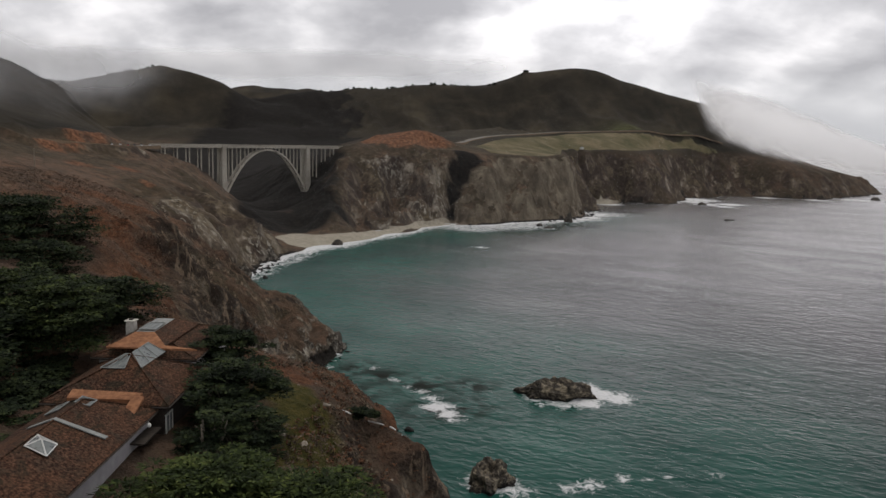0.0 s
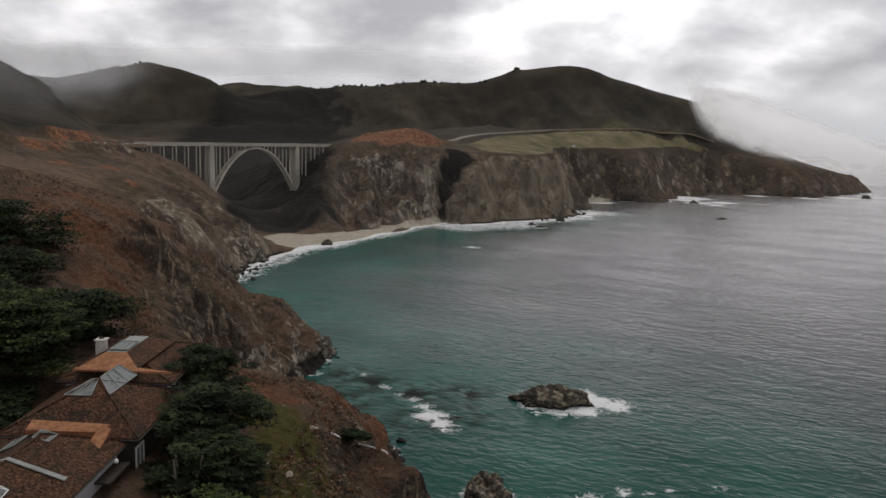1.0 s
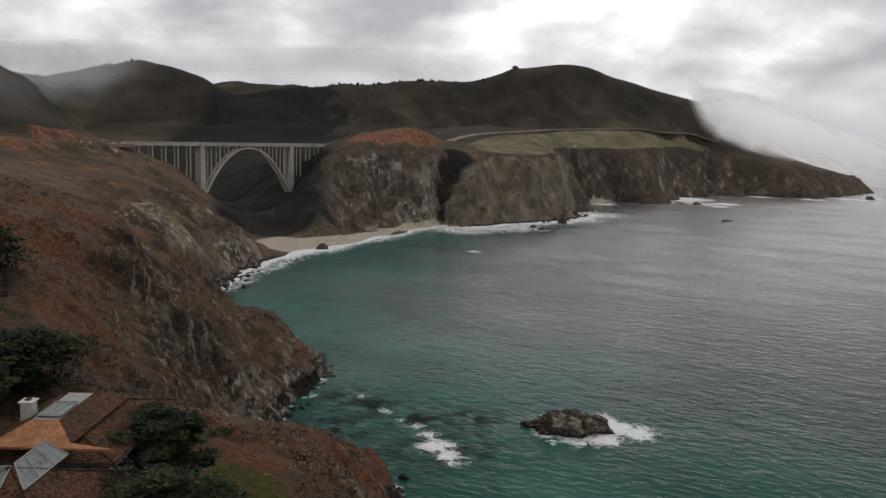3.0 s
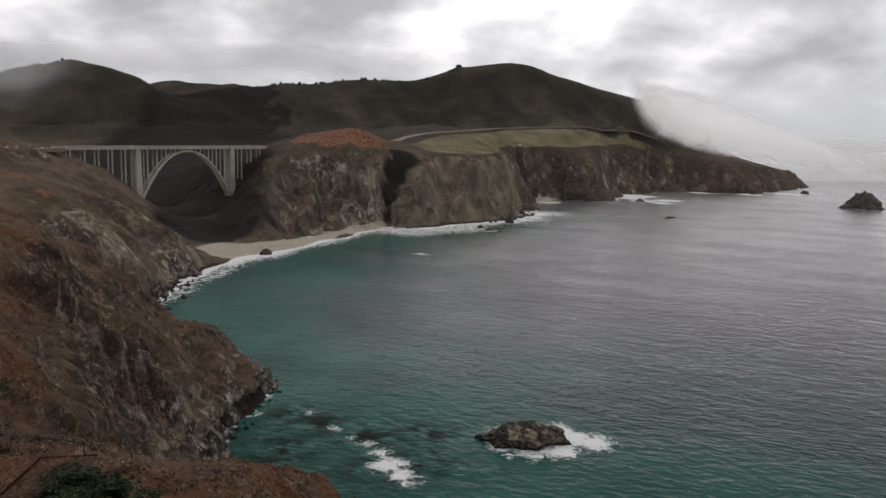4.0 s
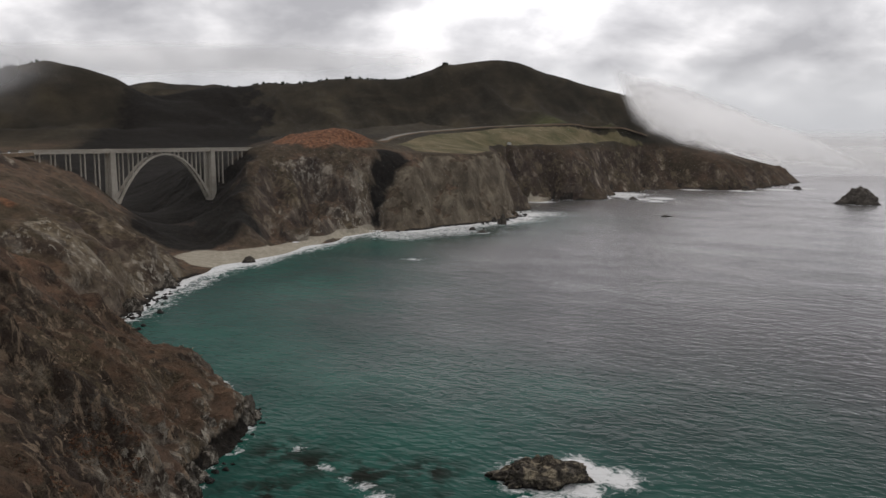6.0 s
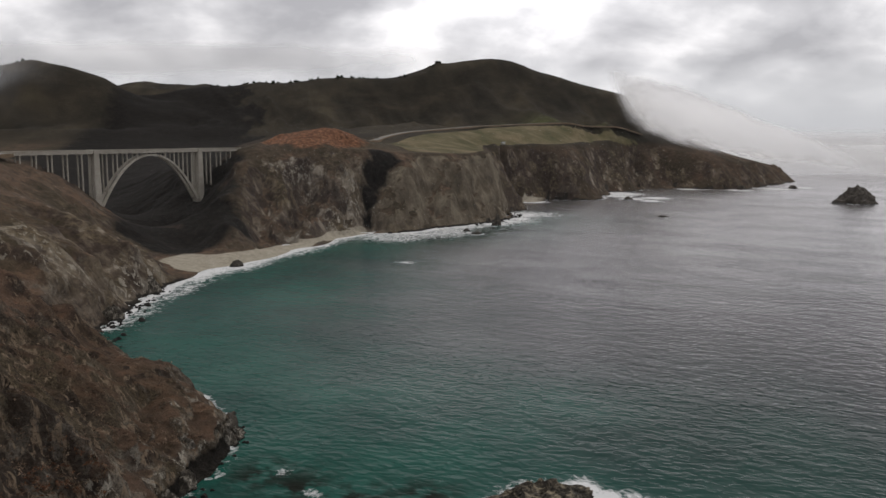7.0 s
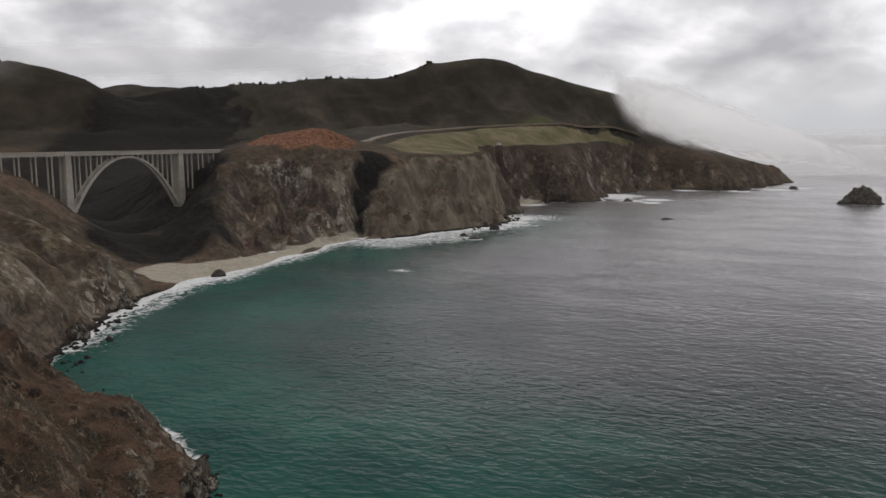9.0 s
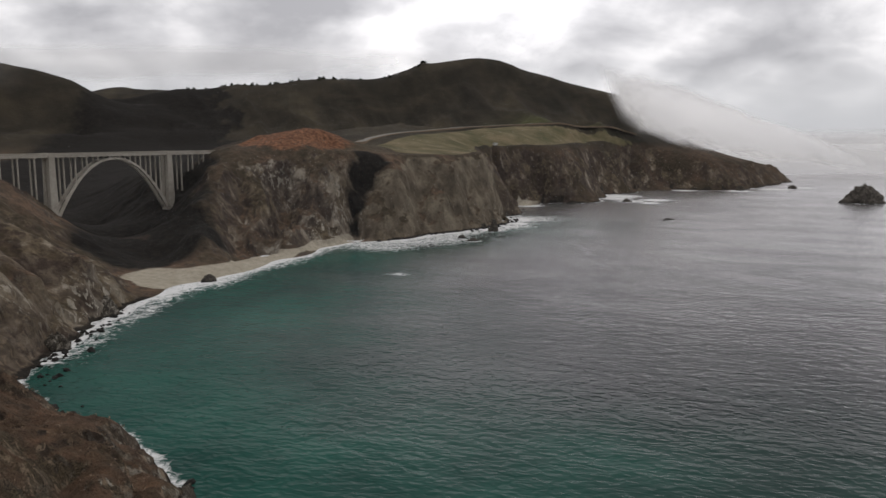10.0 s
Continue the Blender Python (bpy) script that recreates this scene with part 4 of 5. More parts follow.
def build_bridge():
    bridge = new("arch_bridge")
    bridge.matrix_world = BRIDGE_AT
    tagged(bridge, "pale concrete open-spandrel arch bridge across a steep canyon", "bridge")
    west, east, half = -72.0, SPAN + 49.0, 3.9
    part("deck", box(west, east, -half, half, DECK_TOP - 1.1, DECK_TOP - 0.25), MAT_CONCRETE, bridge)
    part("roadway", box(west, east, -half + 0.6, half - 0.6, DECK_TOP - 0.25, DECK_TOP - 0.2), MAT_ASPHALT, bridge, "grey asphalt roadway")
    for side in (-1, 1):
        y = side * half
        part("girder", box(west, east, y - 0.9 * (side > 0), y + 0.9 * (side < 0), DECK_TOP - 2.0, DECK_TOP - 1.1), MAT_CONCRETE, bridge)
        rail = box(west, east, y - 0.22, y + 0.22, DECK_TOP + 0.75, DECK_TOP + 1.05)
        add_box(rail, west, east, y - 0.2, y + 0.2, DECK_TOP - 0.25, DECK_TOP + 0.05)
        rail = part("parapet", rail, MAT_CONCRETE, bridge)
        n = int((east - west) / 1.5)
        posts = bmesh.new()
        for i in range(n):
            s = west + 0.75 + i * 1.5
            add_box(posts, s - 0.3, s + 0.3, y - 0.15, y + 0.15, DECK_TOP + 0.05, DECK_TOP + 0.75)
        tagged(part("balusters", posts, MAT_CONCRETE, rail), kind="stuff")
    # towers: battered shafts at both ends of the arch, with pilasters and caps
    for s, foot in ((0.0, 27.0), (SPAN, 30.0)):
        tower = new("tower")
        tower.parent = bridge
        for y in (-2.35, 2.35):
            shaft = box(s - 3.1, s + 3.1, y - 2.1, y + 2.1, foot, DECK_TOP - 1.2, top=0.74, bevel=0.12)
            add_box(shaft, s - 2.0, s + 2.0, y - 2.35, y + 2.35, foot, DECK_TOP - 3.0, top=0.72)
            part("shaft", shaft, MAT_CONCRETE, tower)
        part("cap", box(s - 2.9, s + 2.9, -5.0, 5.0, DECK_TOP - 1.9, DECK_TOP + 0.1, bevel=0.1), MAT_CONCRETE, tower)
        for y in (-4.5, 4.5):
            part("refuge_wall", box(s - 2.7, s + 2.7, y - 0.3, y + 0.3, DECK_TOP + 0.1, DECK_TOP + 1.25, bevel=0.06), MAT_CONCRETE, tower)
    # two ribs
    for y in (-2.7, 2.7):
        bm, n, ring = bmesh.new(), 56, None
        for i in range(n + 1):
            s = 3.0 + (SPAN - 6.0) * i / n
            ds = 0.05
            slope = (arch_top(s + ds) - arch_top(s - ds)) / (2 * ds)
            k = math.hypot(1, slope)
            thick = 1.5 + 0.8 * abs(2 * i / n - 1) ** 2
            top = Vector((s, 0, arch_top(s)))
            low = top + Vector((slope, 0, -1)) / k * thick
            now = [bm.verts.new((p.x, y + w, p.z)) for p in (top, low) for w in (-0.7, 0.7)]
            if ring:
                for a, b in ((0, 1), (1, 3), (3, 2), (2, 0)):
                    bm.faces.new((ring[a], ring[b], now[b], now[a]))
            ring = now
        part("arch_rib", bm, MAT_CONCRETE, bridge)
    struts = [SPAN * k for k in (0.1, 0.2, 0.32, 0.68, 0.8, 0.9)]
    for s in struts:
        part("strut", box(s - 0.4, s + 0.4, -2.0, 2.0, arch_top(s) - 1.4, arch_top(s) - 0.5), MAT_CONCRETE, bridge)
    # spandrel columns on the arch and bents of the approaches
    places = [(SPAN * k / 11, None) for k in range(1, 11)] + [(-12.2 * k, 0) for k in range(1, 6)] + [(SPAN + 12.2 * k, 0) for k in range(1, 4)]
    for s, ground in places:
        p = BRIDGE_AT @ Vector((s, 0, 0))
        for y in (-2.7, 2.7):
            q = BRIDGE_AT @ Vector((s, y, 0))
            foot = arch_top(s) - 0.3 if ground is None else float(land(q.x, q.y)) - 3.0
            if foot > DECK_TOP - 2.1:
                continue
            col = box(s - 0.42, s + 0.42, y - 0.5, y + 0.5, foot, DECK_TOP - 1.9, top=0.92)
            part("column", col, MAT_CONCRETE, bridge)
        part("cap_beam", box(s - 0.5, s + 0.5, -3.7, 3.7, DECK_TOP - 2.6, DECK_TOP - 1.9), MAT_CONCRETE, bridge)


build_bridge()

# ---- roads ----
def smooth_line(line, pitch):
    """Points at an even pitch on a curve through the given plan points."""
    p = np.array(line, float)
    out = []
    for i in range(len(p) - 1):
        a, b, c, d = p[max(i - 1, 0)], p[i], p[i + 1], p[min(i + 2, len(p) - 1)]
        n = max(2, int(np.hypot(*(c - b)) / pitch))
        for t in np.arange(n) / n:
            out.append(0.5 * (2 * b + (c - a) * t + (2 * a - 5 * b + 4 * c - d) * t * t + (3 * b - a - 3 * c + d) * t**3))
    return np.array(out + [p[-1]])


def ribbon(line, half, lift, heights):
    """A thick strip along a line: its top, two sides."""
    bm, ring = bmesh.new(), None
    for i, (x, y) in enumerate(line):
        t = line[min(i + 1, len(line) - 1)] - line[max(i - 1, 0)]
        nx, ny = -t[1] / np.hypot(*t), t[0] / np.hypot(*t)
        z = heights[i] + lift
        now = [bm.verts.new((x + nx * w, y + ny * w, zz)) for w, zz in ((half + 0.6, z - 2.5), (half, z), (-half, z), (-half - 0.6, z - 2.5))]
        if ring:
            for a in range(3):
                bm.faces.new((ring[a], ring[a + 1], now[a + 1], now[a]))
        ring = now
    bmesh.ops.recalc_face_normals(bm, faces=bm.faces)
    return bm


def build_road(line, wide, start=None):
    pts = smooth_line(line, 5.0)
    z = relief(pts[:, 0], pts[:, 1])[0] + 0.5
    k = np.ones(15) / 15
    z = np.convolve(np.pad(z, 7, "edge"), k, "valid")
    if start:
        w = np.clip(1 - np.arange(len(z)) / 14, 0, 1)
        z = z * (1 - w) + start * w
    tagged(part("verge", ribbon(pts, wide, 0.0, z), MAT_DIRT), "bare earth verge beside the coast road", "verge", kind="structure")
    tagged(part("road", ribbon(pts, 3.6, 0.12, z), MAT_ASPHALT), "pale grey two-lane coast road", "road", kind="structure")
    return pts, z


build_road(ROAD_FAR, 5.6, DECK_TOP - 0.3)
NEAR_PTS, NEAR_Z = build_road(ROAD_NEAR, 6.5, DECK_TOP - 0.3)

# ---- rocks in the sea ----
def rock_mesh(a, b, high, seed, detail=4, taper=0.25):
    """A craggy boulder with a flat hidden foot, a by b across."""
    bm = bmesh.new()
    bmesh.ops.create_icosphere(bm, subdivisions=detail, radius=1.0)
    v = np.array([p.co for p in bm.verts])
    o = seed * 31.7
    n1 = ridged(v[:, 0] + o, v[:, 1], v[:, 2], 0.75, 5, 0.62) - 0.5
    n2 = fbm(v[:, 0], v[:, 1] + o, v[:, 2], 0.55, 4, 0.62)
    r = 1 + 0.55 * n1 + 0.30 * n2
    # flattened ledges
    z = v[:, 2] * r
    z = z * 0.75 + 0.25 * np.round(z * 4) / 4
    low = np.where(z < 0, 0.35, 1.0)
    r = r * (1 - taper * np.clip(z, 0, 1.2))
    for p, x, y, zz in zip(bm.verts, v[:, 0] * r * a, v[:, 1] * r * b, z * low * high):
        p.co = (x, y, zz)
    return bm


def build_sea_rocks():
    for i, (x, y, a, b, high, turn) in enumerate(SEA_ROCKS):
        big = a > 6
        r = part("sea_rock", rock_mesh(a, b, high, i + 1, 5 if big and y < 400 else 4 if big else 3, 0.25 if high > 16 else 0.25), MAT_SEA_ROCK if i in (0, 1) else MAT_STACK if high > 16 else MAT_DARK_ROCK)
        r.matrix_world = pose(x, y, -0.2, 0, 0, turn)
        label = "large craggy sea stack rising from the open sea" if high > 16 else "craggy pale-topped rock ringed with white surf" if i == 0 else \
            "half-buried dark boulder on the sandy beach" if i == len(SEA_ROCKS) - 1 else "jagged dark rock washed by the surf"
        tagged(r, label, "rock", "rocks in the sea")
    # crags that stand out of the cliff foot
    for k, (x, y, a, b, high, turn) in enumerate(((-56.5, 313, 7, 6, 9.5, 20), (-52, 318, 5, 4, 5.5, 60), (-61, 298, 6, 6, 9, 0), (-60, 285, 5, 5, 6, 40), (-60.5, 272, 5, 4, 5, 70),
                                                  (-59, 257, 6, 5, 8.5, 10), (-56.5, 244, 6, 5, 9, 50), (-25, 225, 5, 3.5, 5, 30), (-19.5, 212, 4, 3.5, 5.5, 80), (-134, 480, 6, 5, 7, 20), (-131, 545, 7, 5, 9, 60))):
        r = part("crag", rock_mesh(a, b, high, 20 + k, 4, 0.35), MAT_CRAG)
        r.matrix_world = pose(x, y, -0.5, 0, 0, turn)
        tagged(r, "pale-streaked jagged crag at the foot of the cliff", "rock", "crags at the cliff foot")
    # boulders in the surf under the cove's cliffs, and round the points
    rng = np.random.RandomState(5)
    shapes = [part("boulder", rock_mesh(1.0, 0.8, 0.75, 40 + k, 2), MAT_DARK_ROCK) for k in range(6)]
    line = smooth_line([(-84, 380), (-106, 396), (-121, 428), (-129, 460), (-129, 490), (-127, 517), (-124, 548)], 1.0)
    spots_ = [(*line[rng.randint(len(line))], 6.0) for _ in range(86)]
    ring = smooth_line([(-17, 212), (-21, 227), (-30, 232), (-45, 229), (-53, 250), (-55, 272), (-49, 300), (-49, 318), (-58, 345)], 1.0)
    spots_ += [(*ring[rng.randint(len(ring))], 3.0) for _ in range(44)]
    point = smooth_line([(20, 808), (60, 842), (105, 874), (138, 902), (164, 945), (172, 990)], 1.0)
    spots_ += [(*point[rng.randint(len(point))], 5.0) for _ in range(40)]
    first = set(range(6))
    for i, (x, y, off) in enumerate(spots_):
        size = 0.7 + 1.6 * rng.rand() ** 2 + (1.0 if y > 700 else 0)
        m = pose(x + rng.randn() * off * 0.6, y + rng.randn() * off * 0.6, 0.0, rng.rand() * 20, rng.rand() * 20, rng.rand() * 360) @ Matrix.Diagonal((size, size, size, 1))
        src = shapes[i % 6]
        if i in first:
            b = src
        else:
            b = new("boulder", src.data)
        b.matrix_world = m
        tagged(b, "small dark boulder lying in the white surf", "boulder", "boulders along the shore")


build_sea_rocks()

# ---- trees ----
def tube(bm, a, b, r0, r1, sides=6):
    """A tapered limb."""
    a, b = Vector(a), Vector(b)
    q = (b - a).to_track_quat("Z", "Y")
    rings = []
    for p, r in ((a, r0), (b, r1)):
        rings.append([bm.verts.new(p + q @ Vector((r * math.cos(2 * math.pi * i / sides), r * math.sin(2 * math.pi * i / sides), 0))) for i in range(sides)])
    for i in range(sides):
        j = (i + 1) % sides
        bm.faces.new((rings[0][i], rings[0][j], rings[1][j], rings[1][i]))


def tuft(verts, faces, c, rx, rz, n, size, rng, lay=(0.5, 0.5, 0.16)):
    """A spray of small leaf blades within a flattened bud."""
    d = rng.randn(n, 3)
    d /= np.linalg.norm(d, axis=1, keepdims=True)
    d *= (0.55 + 0.45 * rng.rand(n, 1))
    p = np.asarray(c) + d * (rx, rx, rz)
    out = d * (1, 1, 0.2) + rng.randn(n, 3) * lay
    out /= np.linalg.norm(out, axis=1, keepdims=True)
    side = np.cross(out, rng.randn(n, 3) * 0.35 + (0, 0, 1))
    side /= np.linalg.norm(side, axis=1, keepdims=True) + 1e-6
    ln = size * (0.6 + 0.8 * rng.rand(n, 1))
    a, b, tip, e = p - side * ln * 0.32, p + side * ln * 0.32, p + out * ln, p - out * ln * 0.5
    k = len(verts)
    verts.extend(np.stack([e, b, tip, a], 1).reshape(-1, 3).tolist())
    faces.extend((np.arange(n)[:, None] * 4 + np.arange(4) + k).tolist())


def cypress(x, y, high, spread_, seed, leaf, label, lean=(0, 0), foot=None, flat=0.27, clumps=130, leaves=190):
    """A wind-shaped cypress: bare forked trunk, limbs and layered sprays of foliage."""
    rng = np.random.RandomState(seed)
    z0 = float(land(x, y)) - 0.8 if foot is None else foot
    tree = new("cypress_tree")
    tree.location = (x, y, z0)
    tagged(tree, label, "tree", "cypress trees round the house")
    bm = bmesh.new()
    fork = Vector((lean[0] * 0.25, lean[1] * 0.25, high * 0.28))
    r = 0.035 * high + 0.12
    tube(bm, (0, 0, -0.5), fork * 0.5 + Vector((rng.randn() * 0.2, rng.randn() * 0.2, 0)), r * 1.25, r, 8)
    tube(bm, fork * 0.5, fork, r, r * 0.85, 8)
    verts, faces, tips = [], [], []
    n_limb = 9
    for i in range(n_limb):
        ang = 2 * math.pi * i / n_limb + rng.rand()
        reach = spread_ * (0.45 + 0.45 * rng.rand())
        end = Vector((math.cos(ang) * reach + lean[0], math.sin(ang) * reach + lean[1], high * (0.55 + 0.32 * rng.rand())))
        mid_ = fork.lerp(end, 0.5) + Vector((0, 0, high * 0.06))
        tube(bm, fork, mid_, r * 0.5, r * 0.3)
        tube(bm, mid_, end, r * 0.3, r * 0.08)
        tips += [mid_, end]
    part("trunk", bm, MAT_BARK, tree, "pale grey forked trunk and limbs")
    for i in range(clumps):
        ang, rad = rng.rand() * 2 * math.pi, math.sqrt(rng.rand())
        edge = 1 + 0.28 * math.sin(3 * ang + seed) + 0.16 * math.sin(7 * ang + 2.3 * seed)
        rr = spread_ * rad * edge
        top = high * (0.62 + 0.38 * math.sqrt(max(0, 1 - rad**2.2)))
        under = high * (0.30 + 0.14 * rng.rand())
        zz = top - (top - under) * rng.rand() ** 2.0
        tier = high * 0.105
        zz = round(zz / tier) * tier + rng.randn() * 0.12 * tier
        c = (math.cos(ang) * rr + lean[0] * zz / high, math.sin(ang) * rr + lean[1] * zz / high, zz)
        size = (0.9 + 0.9 * rng.rand()) * spread_ / 6.5
        tuft(verts, faces, c, size * 1.5, size * flat, int(leaves * 0.8), 0.30 + 0.018 * spread_, rng, (0.4, 0.4, 0.10))
    me = bpy.data.meshes.new("crown")
    me.from_pydata(verts, [], faces)
    me.materials.append(leaf)
    crown = new("crown", me)
    crown.parent = tree
    return tree


DARK = "dark green wind-shaped cypress with layered foliage beside the house"
cypress(-104, 171, 20, 12.5, 1, MAT_CYPRESS, "broad dark green cypress on the slope above the house", foot=55, clumps=210)
cypress(-105, 158, 14, 9, 2, MAT_CYPRESS, "dark green cypress crowded against its neighbour", foot=58, clumps=110)
cypress(-92, 153, 11, 9, 15, MAT_CYPRESS, "low dark cypress on the slope above the house", foot=56, clumps=110)
cypress(-85, 137, 8, 7.5, 16, MAT_CYPRESS, "low dark cypress on the slope above the house", foot=55, clumps=90)
cypress(-69, 109, 13.5, 8.5, 3, MAT_CYPRESS_FRESH, "spreading green cypress with a bare forked trunk", lean=(1.0, 4), foot=53.5, clumps=150)
cypress(-78, 116, 14, 9, 4, MAT_CYPRESS_FRESH, DARK, lean=(0, 3), foot=54, clumps=110)
cypress(-74, 100, 11, 7.5, 5, MAT_CYPRESS, DARK, foot=54)
cypress(-84, 104, 13, 8, 13, MAT_CYPRESS_FRESH, DARK, foot=54)
cypress(-72, 90, 10, 6.5, 14, MAT_CYPRESS, DARK, foot=53)
cypress(-66, 128, 12, 7.5, 6, MAT_CYPRESS, DARK, foot=53)
cypress(-36.8, 95, 11.5, 6.0, 7, MAT_CYPRESS, "dark cypress leaning over the edge of the terrace", lean=(1.5, 1), foot=48, clumps=110)
cypress(-40, 110, 9.8, 4.9, 8, MAT_CYPRESS, DARK, foot=51, clumps=80)
cypress(-32.5, 87, 9, 5.0, 9, MAT_CYPRESS, DARK, foot=48, clumps=80)
cypress(-29.5, 67, 11, 7.0, 10, MAT_CYPRESS_BRIGHT, "low bright green cypress with dense sprays", foot=47.5, clumps=150)
cypress(-20.5, 65, 10, 7.0, 11, MAT_CYPRESS_BRIGHT, "low bright green cypress with dense sprays", foot=47, clumps=150)
cypress(-24, 54, 11, 7, 12, MAT_CYPRESS_BRIGHT, "low bright green cypress with dense sprays", foot=47.5, clumps=110)

for x, y, s in ((-64, 100, 17), (-62.5, 93, 18), (-61, 84, 19), (-60, 76, 20), (-63, 69, 21), (-59, 62, 22), (-66, 105, 23)):
    cypress(x, y, 4.6, 4.2, s, MAT_CYPRESS, "dark shrubby cypress crowding the back of the house", foot=52.4, clumps=60, leaves=120)


def build_snag():
    """The bare pale stems of a dead tree."""
    rng = np.random.RandomState(3)
    bm = bmesh.new()
    for k in range(5):
        x, y = rng.randn() * 0.5, rng.randn() * 0.5
        tx, ty = x * 2.2 + rng.randn() * 0.4, y * 2.2 + rng.randn() * 0.4
        tube(bm, (x, y, 0), ((x + tx) / 2, (y + ty) / 2, 2.6), 0.24, 0.17)
        tube(bm, ((x + tx) / 2, (y + ty) / 2, 2.6), (tx, ty, 4.6 + rng.rand()), 0.17, 0.06)
        tube(bm, ((x + tx) / 2, (y + ty) / 2, 2.6), (tx + 1.0 * rng.randn(), ty + rng.randn(), 3.9), 0.09, 0.03)
    s = part("dead_tree", bm, MAT_DEADWOOD)
    s.location = (-35.5, 85, 51.2)
    tagged(s, "bleached bare stems of a dead tree", "tree")


build_snag()


def build_scrub(name, material, count, seed, least, most, bias, label, area, blades=12):
    """Low bushes over the near slopes; bias: which ground they favour."""
    rng = np.random.RandomState(seed)
    x0, x1, y0, y1 = area
    x, y = x0 + (x1 - x0) * rng.rand(count), y0 + (y1 - y0) * rng.rand(count)
    z, steep, h = relief(x, y)
    grow = fbm(x + 50 * seed, y, 0 * x, 18, 3)
    ok = (h > 8) & (steep < 1.5) & (grow + 0.4 * rng.randn(count) > bias) & (np.hypot(x + 49, (y - 88) / 2.6) > 11)
    ok &= np.hypot(x + 34, (y - 117) / 2.7) > 7
    verts, faces = [], []
    for px_, py_, pz_ in zip(x[ok], y[ok], z[ok]):
        s = least + (most - least) * rng.rand() ** 2
        tuft(verts, faces, (px_, py_, pz_ + 0.15 * s), s * 1.2, s * 0.55, blades, 0.22 + 0.25 * s, rng, (0.5, 0.5, 0.5))
    me = bpy.data.meshes.new(name)
    me.from_pydata(verts, [], faces)
    me.materials.append(material)
    tagged(new(name, me), label, "scrub", kind="stuff")


NEAR = (-75, 6, 86, 252)
build_scrub("sage_scrub", MAT_SAGE, 14000, 11, 0.3, 1.0, -0.2, "grey-green sage bushes on the bluff", NEAR)
build_scrub("rust_scrub", MAT_RUST, 11000, 12, 0.25, 0.8, -0.15, "rust-red dry bushes on the bluff", NEAR)
build_scrub("dry_scrub", MAT_SCRUB, 22000, 13, 0.25, 0.85, -0.15, "dry brown scrub on the steep hillside", (-170, -50, 170, 420), 9)

def build_crest_trees():
    """Small dark trees standing out along the crests of the hills."""
    rng = np.random.RandomState(41)
    verts, faces = [], []
    crest = [(-618, 1500), (-613, 1500), (-606, 1500), (-575, 1500), (-566, 1500), (143, 1650), (147, 1650), (151, 1650), (-126, 1650), (-82, 1650), (-37, 1650), (31, 1650), (76, 1650), (112, 1650)]
    crest += [(x, 1650 + 8 * rng.randn()) for x in -300 + 420 * rng.rand(26)]
    for x, y in crest:
        z = float(relief(np.array([x]), np.array([float(y)]))[0][0])
        high = 3.0 + 4.0 * rng.rand()
        for k in range(5):
            tuft(verts, faces, (x + 1.6 * rng.randn(), y + 1.5 * rng.randn(), z + high * (0.15 + 0.15 * k) - 2.0), 2.8 - 0.3 * k, 1.5, 90, 1.1, rng, (0.5, 0.5, 0.5))
    me = bpy.data.meshes.new("crest_trees")
    me.from_pydata(verts, [], faces)
    me.materials.append(MAT_CYPRESS)
    tagged(new("crest_trees", me), "small dark trees along the crests of the far hills", "trees", kind="stuff")


build_crest_trees()

# ---- the house on the bluff ----
def slab(bm, pts, thick=0.22):
    """A flat plate of the given upper outline, with thickness downwards."""
    top = [bm.verts.new(p) for p in pts]
    low = [bm.verts.new((p[0], p[1], p[2] - thick)) for p in pts]
    bm.faces.new(top)
    bm.faces.new(low[::-1])
    n = len(pts)
    for i in range(n):
        j = (i + 1) % n
        bm.faces.new((top[j], top[i], low[i], low[j]))
    bmesh.ops.recalc_face_normals(bm, faces=bm.faces)
    return bm


def hip_faces(x0, x1, y0, y1, eave, ridge, inset):
    """The four faces of a hip roof whose ridge runs along y."""
    xm = (x0 + x1) / 2
    s, n = (xm, y0 + inset, ridge), (xm, y1 - inset, ridge)
    a, b, c, d = (x0, y0, eave), (x1, y0, eave), (x1, y1, eave), (x0, y1, eave)
    return {"south": (a, b, s), "east": (b, c, n, s), "north": (c, d, n), "west": (d, a, s, n)}


def frame_of(bm, pts, w=0.14, h=0.1):
    """Bars along a closed outline."""
    for a, b in zip(pts, pts[1:] + pts[:1]):
        tube(bm, (a[0], a[1], a[2] + h / 2), (b[0], b[1], b[2] + h / 2), w / 2, w / 2, 4)


def skylight(house, pts, name="skylight", lift=0.12, bars=2):
    up = [(p[0], p[1], p[2] + lift) for p in pts]
    sky_ = part(name, slab(bmesh.new(), up, 0.08), MAT_GLASS, house, "grey glass skylight with a pale frame")
    bm = bmesh.new()
    frame_of(bm, up)
    a, b, c = Vector(up[0]), Vector(up[1]), Vector(up[-1])
    if len(up) == 4:
        d = Vector(up[2])
        for k in range(1, bars + 1):
            t = k / (bars + 1)
            tube(bm, a.lerp(b, t) + Vector((0, 0, 0.05)), c.lerp(d, t) + Vector((0, 0, 0.05)), 0.05, 0.05, 4)
    part("skylight_frame", bm, MAT_LEAD, sky_)


